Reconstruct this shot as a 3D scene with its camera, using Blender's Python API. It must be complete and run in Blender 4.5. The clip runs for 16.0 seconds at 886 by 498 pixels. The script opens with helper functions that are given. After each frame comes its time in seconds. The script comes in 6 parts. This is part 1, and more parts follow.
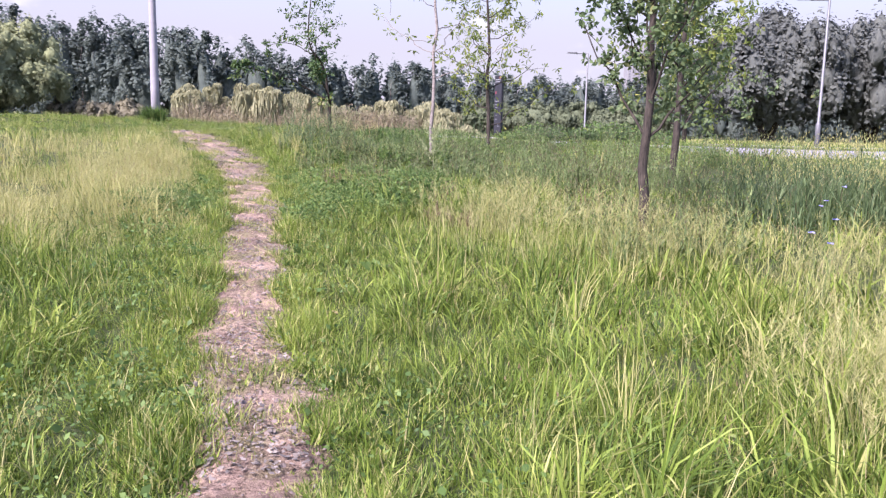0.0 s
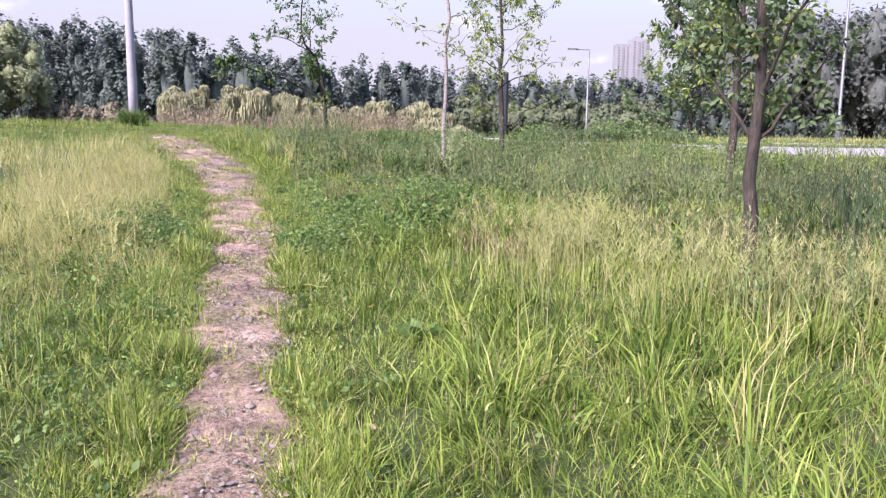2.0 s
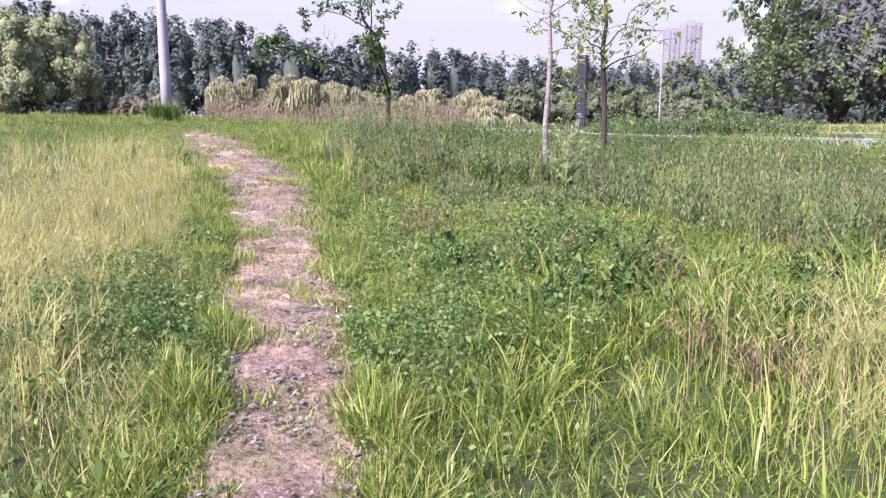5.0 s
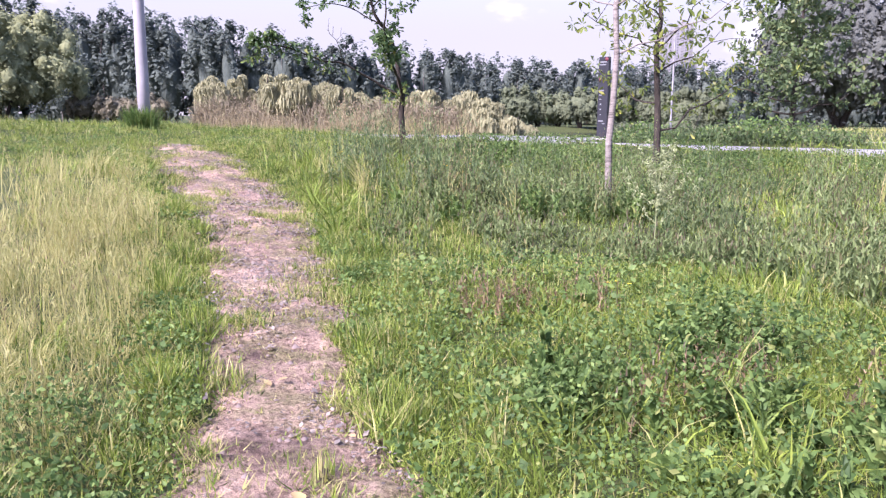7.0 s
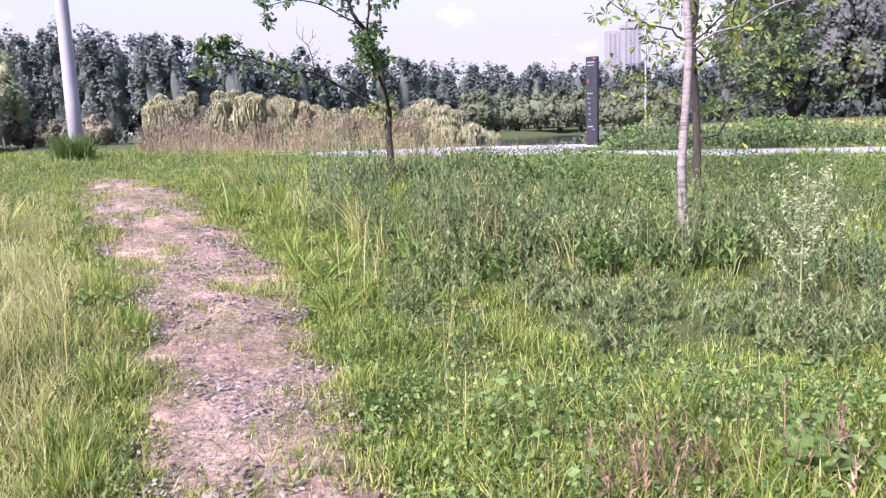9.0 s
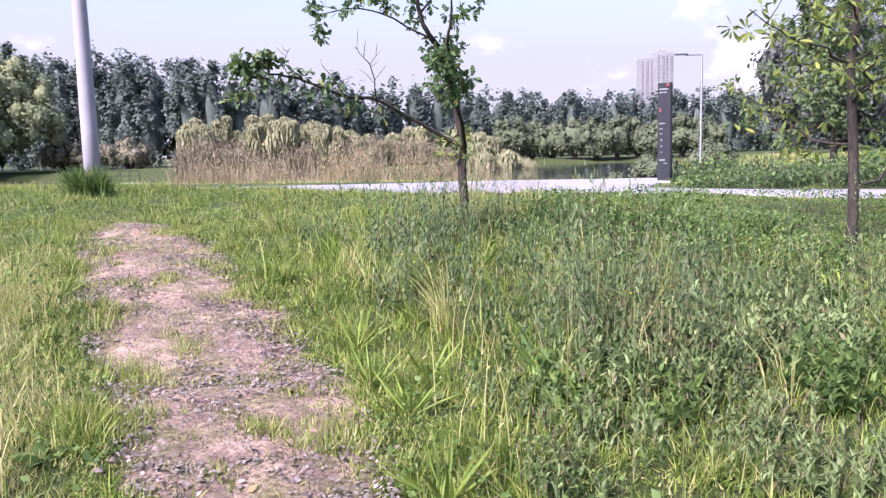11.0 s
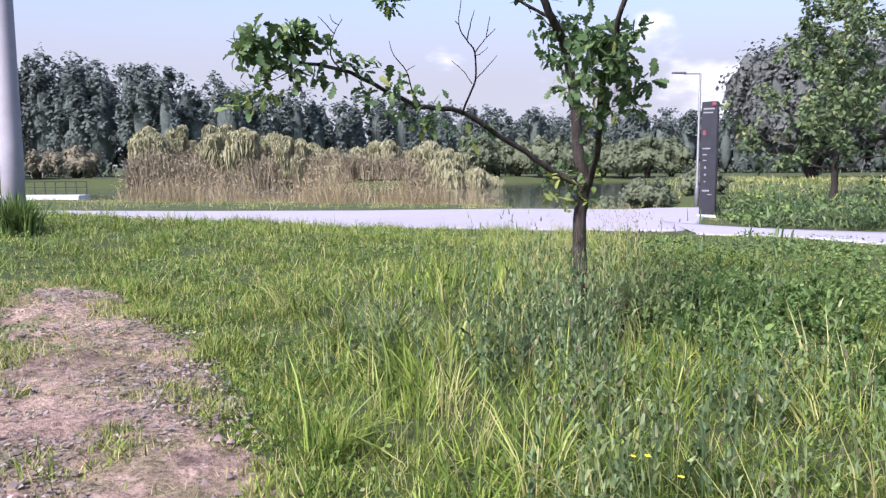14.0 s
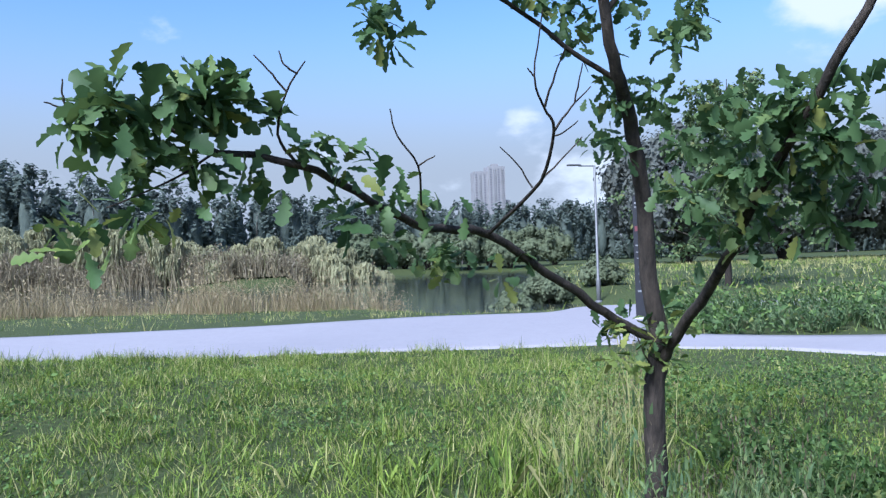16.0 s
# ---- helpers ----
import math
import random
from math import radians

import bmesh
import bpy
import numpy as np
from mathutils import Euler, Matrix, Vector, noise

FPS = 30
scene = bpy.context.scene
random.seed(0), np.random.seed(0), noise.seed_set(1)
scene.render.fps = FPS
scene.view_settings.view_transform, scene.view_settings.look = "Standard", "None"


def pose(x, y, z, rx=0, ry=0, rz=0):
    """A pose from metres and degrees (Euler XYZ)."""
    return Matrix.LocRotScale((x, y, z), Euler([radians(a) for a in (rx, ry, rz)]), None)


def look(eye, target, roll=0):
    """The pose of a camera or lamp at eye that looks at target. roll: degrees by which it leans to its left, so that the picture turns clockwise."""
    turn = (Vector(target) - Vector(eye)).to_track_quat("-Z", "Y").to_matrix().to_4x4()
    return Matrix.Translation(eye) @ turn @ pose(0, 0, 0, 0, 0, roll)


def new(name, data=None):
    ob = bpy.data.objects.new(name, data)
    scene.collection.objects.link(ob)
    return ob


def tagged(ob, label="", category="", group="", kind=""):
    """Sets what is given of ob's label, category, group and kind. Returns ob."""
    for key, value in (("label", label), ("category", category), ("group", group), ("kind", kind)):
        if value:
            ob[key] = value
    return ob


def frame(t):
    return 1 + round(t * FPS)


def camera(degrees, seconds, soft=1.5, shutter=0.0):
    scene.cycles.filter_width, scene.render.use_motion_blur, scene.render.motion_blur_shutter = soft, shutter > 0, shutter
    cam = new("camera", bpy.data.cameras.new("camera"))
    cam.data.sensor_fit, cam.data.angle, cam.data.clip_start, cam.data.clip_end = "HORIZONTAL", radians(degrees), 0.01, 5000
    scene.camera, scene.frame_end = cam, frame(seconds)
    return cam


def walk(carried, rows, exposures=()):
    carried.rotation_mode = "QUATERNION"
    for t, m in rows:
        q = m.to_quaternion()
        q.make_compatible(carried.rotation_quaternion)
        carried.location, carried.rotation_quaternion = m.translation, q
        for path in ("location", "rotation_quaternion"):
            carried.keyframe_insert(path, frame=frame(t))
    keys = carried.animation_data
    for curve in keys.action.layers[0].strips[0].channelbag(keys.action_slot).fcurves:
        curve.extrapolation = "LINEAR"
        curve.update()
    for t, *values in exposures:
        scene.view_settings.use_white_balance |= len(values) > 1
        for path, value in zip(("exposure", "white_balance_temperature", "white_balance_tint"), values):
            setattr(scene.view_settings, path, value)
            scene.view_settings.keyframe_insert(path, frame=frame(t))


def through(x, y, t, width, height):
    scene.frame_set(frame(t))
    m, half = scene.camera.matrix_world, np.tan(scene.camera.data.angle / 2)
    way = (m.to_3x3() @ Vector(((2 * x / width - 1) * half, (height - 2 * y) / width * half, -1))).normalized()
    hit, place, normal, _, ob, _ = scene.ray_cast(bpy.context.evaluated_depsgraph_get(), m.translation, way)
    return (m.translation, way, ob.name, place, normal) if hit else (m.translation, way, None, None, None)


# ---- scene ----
cam = camera(59.8, 16.0, soft=1.3, shutter=0.0)
PATH = [
    (0.0, (0.000, 0.000, 1.600), (-0.392, 3.936, 1.007), 1.24),
    (0.5, (-0.079, 0.454, 1.593), (-0.180, 4.403, 0.966), 1.52),
    (1.0, (-0.192, 0.933, 1.617), (-0.215, 4.884, 0.995), 1.31),
    (1.5, (-0.454, 1.401, 1.644), (-0.599, 5.353, 1.047), 0.82),
    (2.0, (-0.653, 1.881, 1.637), (-0.997, 5.822, 1.045), 0.53),
    (2.5, (-0.858, 2.362, 1.648), (-1.363, 6.284, 1.042), 0.64),
    (3.0, (-1.033, 2.858, 1.691), (-1.650, 6.762, 1.075), 0.75),
    (3.5, (-1.137, 3.389, 1.719), (-1.819, 7.284, 1.113), 0.55),
    (6.0, (-2.123, 6.025, 1.833), (-2.647, 9.932, 1.153), -0.15),
    (6.5, (-2.298, 6.572, 1.894), (-2.838, 10.477, 1.218), 0.05),
    (7.0, (-2.573, 7.119, 1.954), (-3.104, 11.030, 1.303), 0.35),
    (7.5, (-2.778, 7.679, 1.967), (-3.267, 11.597, 1.325), 0.24),
    (8.0, (-3.033, 8.221, 1.989), (-3.441, 12.147, 1.338), -0.06),
    (8.5, (-3.234, 8.736, 2.018), (-3.559, 12.670, 1.371), -0.86),
    (9.0, (-3.423, 9.267, 2.092), (-3.754, 13.205, 1.476), -2.07),
    (9.5, (-3.634, 9.777, 2.147), (-4.063, 13.716, 1.596), -3.26),
    (12.0, (-4.666, 12.204, 2.357), (-4.920, 14.174, 2.123), -0.40),
    (12.5, (-4.934, 12.656, 2.408), (-5.197, 14.626, 2.182), -0.40),
    (13.0, (-5.143, 13.147, 2.421), (-5.386, 15.119, 2.195), -0.00),
    (13.5, (-5.438, 13.613, 2.431), (-5.646, 15.590, 2.210), -0.30),
    (14.0, (-5.635, 14.173, 2.484), (-5.757, 16.158, 2.278), -0.20),
    (14.5, (-5.783, 14.791, 2.595), (-5.830, 16.783, 2.427), -0.10),
    (15.0, (-5.978, 15.394, 2.690), (-5.952, 17.391, 2.582), -1.10),
    (15.5, (-6.092, 15.861, 2.713), (-5.990, 17.858, 2.672), -1.40),
    (16.0, (-6.257, 16.321, 2.762), (-6.075, 18.312, 2.787), -1.80),
]
EXPOSURE = [(0.0, 1.42, 5950, 29), (3.5, 1.42, 5950, 29), (6.5, 1.56, 5850, 34), (9.5, 1.56, 5860, 33), (12.5, 1.30, 5790, 26), (14.0, 1.22, 5780, 23), (15.0, 1.24, 5800, 26), (15.5, 1.11, 5420, 17), (16.0, 0.85, 5060, 9)]
walk(cam, [(t, look(eye, target, roll)) for t, eye, target, roll in PATH], EXPOSURE)

# ---- sky and sun ----
SUN_AZ, SUN_EL = 217.0, 42.0     # degrees clockwise from ahead (+y), degrees above the horizon
world = bpy.data.worlds.new("sky")
scene.world = world
world.use_nodes = True
wt = world.node_tree
wt.nodes.clear()
sky = wt.nodes.new("ShaderNodeTexSky")
sky.sky_type, sky.sun_disc = 'NISHITA', False
sky.sun_elevation, sky.sun_rotation = radians(SUN_EL), radians(SUN_AZ)
sky.air_density, sky.dust_density, sky.ozone_density = 1.0, 1.2, 2.2
tc = wt.nodes.new("ShaderNodeTexCoord")
mp = wt.nodes.new("ShaderNodeMapping")
mp.inputs["Scale"].default_value = (1.0, 1.0, 2.0)
mp.inputs["Location"].default_value = (0.9, 0.55, 0.2)
cn = wt.nodes.new("ShaderNodeTexNoise")
cn.inputs["Scale"].default_value, cn.inputs["Detail"].default_value, cn.inputs["Roughness"].default_value = 5.0, 8.0, 0.55


def world_math(op, a, b):
    node = wt.nodes.new("ShaderNodeMath")
    node.operation = op
    for socket, value in zip(node.inputs, (a, b)):
        if isinstance(value, (int, float)):
            socket.default_value = value
        else:
            wt.links.new(value, socket)
    return node.outputs["Value"]


def world_range(value, lo, hi, a, b):
    node = wt.nodes.new("ShaderNodeMapRange")
    node.interpolation_type = 'SMOOTHSTEP'
    for name, v in (("From Min", lo), ("From Max", hi), ("To Min", a), ("To Max", b)):
        node.inputs[name].default_value = v
    wt.links.new(value, node.inputs["Value"])
    return node.outputs["Result"]


def world_mix(fac, a, b):
    node = wt.nodes.new("ShaderNodeMixRGB")
    wt.links.new(fac, node.inputs["Fac"])
    for socket, value in ((node.inputs["Color1"], a), (node.inputs["Color2"], b)):
        if isinstance(value, tuple):
            socket.default_value = (*value, 1)
        else:
            wt.links.new(value, socket)
    return node.outputs["Color"]


wt.links.new(tc.outputs["Generated"], mp.inputs["Vector"])
wt.links.new(mp.outputs["Vector"], cn.inputs["Vector"])
sep = wt.nodes.new("ShaderNodeSeparateXYZ")
wt.links.new(tc.outputs["Generated"], sep.inputs["Vector"])
up = sep.outputs["Z"]
# white cumulus: few high up, a bank of them low down, and two heaps ahead of the walk
puff = world_math('ADD', cn.outputs["Fac"], world_range(up, 0.05, 0.22, -0.05, -0.10))
for az, el, size, lift in ((34.5, 17.5, 0.19, 0.30), (12.5, 9.3, 0.072, 0.23), (16.0, 5.5, 0.10, 0.10)):
    az, el = radians(az), radians(el)
    dist = wt.nodes.new("ShaderNodeVectorMath")
    dist.operation = 'DISTANCE'
    wt.links.new(tc.outputs["Generated"], dist.inputs[0])
    dist.inputs[1].default_value = (math.sin(az) * math.cos(el), math.cos(az) * math.cos(el), math.sin(el))
    puff = world_math('ADD', puff, world_range(dist.outputs["Value"], 0.0, size, lift, 0.0))
haze = world_range(up, 0.10, 0.33, 0.95, 0.0)
hazy = world_mix(haze, sky.outputs["Color"], (2.56, 2.52, 2.54))
bg = wt.nodes.new("ShaderNodeBackground")
bg.inputs["Strength"].default_value = 0.115
wo = wt.nodes.new("ShaderNodeOutputWorld")
wt.links.new(world_mix(world_range(puff, 0.53, 0.68, 0.0, 1.0), hazy, (4.7, 4.6, 4.6)), bg.inputs["Color"])
wt.links.new(bg.outputs["Background"], wo.inputs["Surface"])

sun = new("sun", bpy.data.lights.new("sun", "SUN"))
sun.data.energy, sun.data.angle, sun.data.color = 4.4, radians(20.0), (1.0, 0.95, 0.86)
az, el = radians(SUN_AZ), radians(SUN_EL)
SUN_DIR = Vector((math.sin(az) * math.cos(el), math.cos(az) * math.cos(el), math.sin(el)))
sun.matrix_world = look(SUN_DIR * 50, (0, 0, 0))

# ---- materials ----
RNG = np.random.default_rng(7)


class Nodes:
    """A small wrapper that makes node materials shorter to write."""

    def __init__(self, name):
        self.mat = bpy.data.materials.new(name)
        self.mat.use_nodes = True
        self.tree = self.mat.node_tree
        self.tree.nodes.clear()
        self.out = self.tree.nodes.new("ShaderNodeOutputMaterial")
        self.pos = self.tree.nodes.new("ShaderNodeNewGeometry")

    def link(self, a, b):
        self.tree.links.new(a, b)

    def noise(self, scale, detail=4.0, rough=0.6, stretch=None):
        n = self.tree.nodes.new("ShaderNodeTexNoise")
        n.inputs["Scale"].default_value, n.inputs["Detail"].default_value, n.inputs["Roughness"].default_value = scale, detail, rough
        src = self.pos.outputs["Position"]
        if stretch:
            m = self.tree.nodes.new("ShaderNodeMapping")
            m.inputs["Scale"].default_value = stretch
            self.link(src, m.inputs["Vector"])
            src = m.outputs["Vector"]
        self.link(src, n.inputs["Vector"])
        return n.outputs["Fac"]

    def island(self):
        return self.pos.outputs["Random Per Island"]

    def ramp(self, fac, stops):
        r = self.tree.nodes.new("ShaderNodeValToRGB")
        el = r.color_ramp.elements
        while len(el) < len(stops):
            el.new(0.5)
        for e, (p, c) in zip(el, stops):
            e.position, e.color = p, (*c, 1)
        self.link(fac, r.inputs["Fac"])
        return r.outputs["Color"]

    def mix(self, fac, a, b, mode='MIX'):
        m = self.tree.nodes.new("ShaderNodeMixRGB")
        m.blend_type = mode
        for s, v in ((m.inputs["Fac"], fac), (m.inputs["Color1"], a), (m.inputs["Color2"], b)):
            if isinstance(v, (int, float)):
                s.default_value = v
            elif isinstance(v, tuple):
                s.default_value = (*v, 1)
            else:
                self.link(v, s)
        return m.outputs["Color"]

    def bump(self, height, strength, dist=0.01):
        b = self.tree.nodes.new("ShaderNodeBump")
        b.inputs["Strength"].default_value, b.inputs["Distance"].default_value = strength, dist
        self.link(height, b.inputs["Height"])
        return b.outputs["Normal"]

    def surface(self, color, rough=0.8, metal=0.0, normal=None, spec=0.3):
        p = self.tree.nodes.new("ShaderNodeBsdfPrincipled")
        p.inputs["Roughness"].default_value, p.inputs["Metallic"].default_value = rough, metal
        p.inputs["Specular IOR Level"].default_value = spec
        if isinstance(color, tuple):
            p.inputs["Base Color"].default_value = (*color, 1)
        else:
            self.link(color, p.inputs["Base Color"])
        if normal is not None:
            self.link(normal, p.inputs["Normal"])
        self.link(p.outputs["BSDF"], self.out.inputs["Surface"])
        return self.mat

    def leafy(self, color, through=0.4, rough=0.55):
        p = self.tree.nodes.new("ShaderNodeBsdfPrincipled")
        p.inputs["Roughness"].default_value = rough
        p.inputs["Specular IOR Level"].default_value = 0.25
        t = self.tree.nodes.new("ShaderNodeBsdfTranslucent")
        m = self.tree.nodes.new("ShaderNodeMixShader")
        m.inputs["Fac"].default_value = through
        self.link(color, p.inputs["Base Color"])
        self.link(color, t.inputs["Color"])
        self.link(p.outputs["BSDF"], m.inputs[1])
        self.link(t.outputs["BSDF"], m.inputs[2])
        self.link(m.outputs["Shader"], self.out.inputs["Surface"])
        return self.mat


def foliage(name, dark, mid, light, odd=None, patch=0.5, through=0.4):
    """Leaves whose colour varies from one to the next and from patch to patch."""
    n = Nodes(name)
    stops = [(0.0, dark), (0.5, mid), (0.9, light)] + ([(0.97, odd)] if odd else [])
    each = n.ramp(n.island(), stops)
    wide = n.ramp(n.noise(patch, 3.0), [(0.3, dark), (0.5, mid), (0.7, light)])
    tuft = n.ramp(n.noise(patch * 6, 2.0), [(0.41, dark), (0.5, mid), (0.59, light)])
    return n.leafy(n.mix(0.4, each, n.mix(0.5, wide, tuft)), through)


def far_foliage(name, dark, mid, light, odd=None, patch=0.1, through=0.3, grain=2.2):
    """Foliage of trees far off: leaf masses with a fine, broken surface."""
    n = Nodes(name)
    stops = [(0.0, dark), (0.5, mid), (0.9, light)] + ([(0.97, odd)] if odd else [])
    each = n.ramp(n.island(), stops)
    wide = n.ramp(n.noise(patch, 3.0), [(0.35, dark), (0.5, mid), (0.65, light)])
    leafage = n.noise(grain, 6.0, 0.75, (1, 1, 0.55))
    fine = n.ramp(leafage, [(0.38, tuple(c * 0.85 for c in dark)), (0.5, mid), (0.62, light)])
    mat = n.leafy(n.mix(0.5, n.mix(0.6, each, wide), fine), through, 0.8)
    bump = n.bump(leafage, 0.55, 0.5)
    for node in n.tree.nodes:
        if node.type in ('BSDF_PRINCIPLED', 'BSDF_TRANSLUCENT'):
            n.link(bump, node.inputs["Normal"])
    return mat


def plain(name, color, rough=0.7, metal=0.0, vary=0.15, scale=6.0, bump=0.15):
    n = Nodes(name)
    f = n.noise(scale, 6.0)
    lo, hi = tuple(c * (1 - vary) for c in color), tuple(min(1, c * (1 + vary)) for c in color)
    return n.surface(n.ramp(f, [(0.3, lo), (0.7, hi)]), rough, metal, n.bump(n.noise(scale * 9, 4.0), bump))


M_GRASS = foliage("green_grass", (0.026, 0.05, 0.009), (0.118, 0.185, 0.026), (0.36, 0.425, 0.08), (0.50, 0.42, 0.19), 0.6, 0.25)
M_DRY = foliage("dry_grass", (0.29, 0.28, 0.095), (0.44, 0.41, 0.155), (0.60, 0.55, 0.26), (0.44, 0.34, 0.19), 0.8, 0.4)
M_WEED = foliage("weed_leaves", (0.07, 0.105, 0.04), (0.17, 0.225, 0.085), (0.31, 0.37, 0.15), (0.26, 0.18, 0.11), 0.7, 0.3)
M_GREYWEED = foliage("grey_weed_leaves", (0.03, 0.056, 0.024), (0.092, 0.142, 0.058), (0.25, 0.315, 0.14), (0.24, 0.18, 0.11), 0.9, 0.3)
M_CLOVER = foliage("herb_leaves", (0.03, 0.066, 0.02), (0.108, 0.178, 0.047), (0.25, 0.345, 0.10), (0.34, 0.34, 0.11), 1.2)
M_HAZE = foliage("grass_panicles", (0.27, 0.27, 0.09), (0.40, 0.39, 0.15), (0.55, 0.50, 0.24), (0.42, 0.31, 0.20), 0.7, 0.4)
M_CHIP = foliage("dark_chips", (0.09, 0.075, 0.065), (0.19, 0.155, 0.135), (0.36, 0.30, 0.26), None, 1.2, 0.05)
M_STALK = foliage("dry_stalks", (0.10, 0.065, 0.04), (0.20, 0.13, 0.08), (0.34, 0.25, 0.15), None, 1.2, 0.1)
M_HEAD = foliage("dark_seed_heads", (0.04, 0.032, 0.020), (0.085, 0.066, 0.040), (0.15, 0.12, 0.075), None, 1.2, 0.05)
M_OAK = foliage("oak_leaves", (0.046, 0.084, 0.032), (0.082, 0.138, 0.052), (0.14, 0.205, 0.078), (0.30, 0.30, 0.07), 1.5, 0.35)
def loose_leaf(name, dark, mid, light):
    """Oak leaves that are objects of their own: the colour varies from one to the next."""
    n = Nodes(name)
    info = n.tree.nodes.new("ShaderNodeObjectInfo")
    each = n.ramp(info.outputs["Random"], [(0.0, dark), (0.5, mid), (0.9, light)])
    vein = n.ramp(n.noise(60.0, 3.0), [(0.3, dark), (0.7, mid)])
    return n.leafy(n.mix(0.25, each, vein), 0.25)


M_OAKLEAF = loose_leaf("single_oak_leaves", (0.045, 0.085, 0.03), (0.085, 0.145, 0.05), (0.17, 0.23, 0.07))
M_PALELEAF = loose_leaf("pale_oak_leaves", (0.09, 0.14, 0.035), (0.19, 0.24, 0.06), (0.36, 0.36, 0.10))
M_OAKPALE = foliage("yellowing_oak_leaves", (0.08, 0.13, 0.03), (0.17, 0.22, 0.05), (0.30, 0.33, 0.08), (0.48, 0.42, 0.10), 1.2, 0.4)
# far wood: aerial haze is painted in, leaf colours lifted and slightly blued
M_FOREST = far_foliage("hazy_forest_leaves", (0.11, 0.136, 0.124), (0.14, 0.168, 0.148), (0.172, 0.20, 0.167), None, 0.07, 0.4)
M_WILLOW = far_foliage("willow_leaves", (0.235, 0.232, 0.133), (0.33, 0.318, 0.18), (0.425, 0.40, 0.24), (0.46, 0.34, 0.23), 0.25, 0.3)
M_BUSHLEAF = far_foliage("bush_leaves", (0.235, 0.25, 0.135), (0.315, 0.335, 0.175), (0.39, 0.405, 0.21), None, 0.25, 0.3)
M_BANKLEAF = far_foliage("bank_willow_leaves", (0.105, 0.125, 0.075), (0.155, 0.178, 0.105), (0.215, 0.24, 0.14), None, 0.25, 0.3)
M_BROWNBUSH = far_foliage("brown_bush_leaves", (0.15, 0.135, 0.095), (0.23, 0.205, 0.14), (0.32, 0.285, 0.185), None, 0.25, 0.3)
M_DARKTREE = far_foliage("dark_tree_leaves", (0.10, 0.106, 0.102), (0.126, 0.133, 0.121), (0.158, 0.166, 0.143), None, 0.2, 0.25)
M_MIDTREE = foliage("mid_tree_leaves", (0.066, 0.104, 0.05), (0.115, 0.163, 0.069), (0.19, 0.24, 0.098), (0.26, 0.24, 0.09), 0.3, 0.3)
M_REED = foliage("reeds", (0.20, 0.15, 0.085), (0.33, 0.26, 0.15), (0.47, 0.38, 0.23), (0.24, 0.26, 0.10), 0.5, 0.3)

M_SCRUB = foliage("bank_scrub", (0.16, 0.13, 0.09), (0.26, 0.215, 0.145), (0.37, 0.32, 0.21), (0.22, 0.24, 0.10), 0.25, 0.25)


def bark(name, a, b, scale=14.0):
    n = Nodes(name)
    f = n.noise(scale, 8.0, 0.7, (1, 1, 0.25))
    return n.surface(n.ramp(f, [(0.3, a), (0.65, b)]), 0.9, 0.0, n.bump(f, 0.9, 0.02))


M_BARK = bark("oak_bark", (0.010, 0.009, 0.008), (0.075, 0.058, 0.048), 30.0)
def banded_bark(name):
    n = Nodes(name)
    a, b = n.noise(9.0, 6.0, 0.7, (1, 1, 5)), n.noise(30.0, 5.0, 0.7)
    col = n.mix(0.3, n.ramp(a, [(0.40, (0.05, 0.042, 0.038)), (0.47, (0.20, 0.17, 0.155)), (0.65, (0.30, 0.26, 0.245))]), n.ramp(b, [(0.3, (0.10, 0.085, 0.075)), (0.7, (0.36, 0.31, 0.29))]))
    return n.surface(col, 0.9, 0.0, n.bump(b, 0.6, 0.01))


M_BIRCH = banded_bark("pale_bark")


def soil_material(name, stops, rough=0.95, bumpy=0.6, wide=3.0):
    n = Nodes(name)
    a, b, c = n.noise(wide, 8.0, 0.65), n.noise(40.0, 6.0, 0.7), n.noise(wide * 4, 5.0, 0.6)
    col = n.mix(0.4, n.mix(0.5, n.ramp(a, stops), n.ramp(c, stops)), n.ramp(b, stops))
    return n.surface(col, rough, 0.0, n.bump(b, bumpy, 0.02))


M_GROUND = soil_material("ground_soil", [(0.3, (0.026, 0.036, 0.010)), (0.5, (0.052, 0.068, 0.020)), (0.7, (0.10, 0.102, 0.042))], 0.95, 0.9, 5.0)
def dirt_material(name):
    """Dry trodden earth: pale worn middle, dark grit, mossy straw-green film in places."""
    n = Nodes(name)
    wide, mid, fine, moss = n.noise(1.6, 8.0, 0.65), n.noise(7.0, 6.0, 0.65), n.noise(34.0, 8.0, 0.78), n.noise(2.6, 6.0, 0.7)
    stops = [(0.38, (0.12, 0.080, 0.066)), (0.48, (0.32, 0.222, 0.176)), (0.55, (0.51, 0.365, 0.278)), (0.68, (0.68, 0.50, 0.385))]
    col = n.mix(0.5, n.ramp(wide, stops), n.ramp(mid, stops))
    film = n.mix(0.5, (0.24, 0.21, 0.10), n.ramp(fine, [(0.35, (0.08, 0.085, 0.03)), (0.65, (0.34, 0.31, 0.16))]))
    col = n.mix(n.ramp(moss, [(0.46, (0, 0, 0)), (0.60, (0.75, 0.75, 0.75))]), col, film)
    col = n.mix(0.75, col, n.ramp(fine, [(0.40, (0.26, 0.22, 0.20)), (0.50, (0.97, 0.93, 0.91)), (0.64, (1.2, 1.2, 1.2))]), 'MULTIPLY')
    grit = n.noise(150.0, 4.0, 0.7)
    col = n.mix(0.8, col, n.ramp(grit, [(0.36, (0.45, 0.42, 0.42)), (0.48, (0.95, 0.94, 0.95)), (0.62, (1.25, 1.22, 1.22))]), 'MULTIPLY')
    return n.surface(col, 0.95, 0.0, n.bump(fine, 1.0, 0.03))


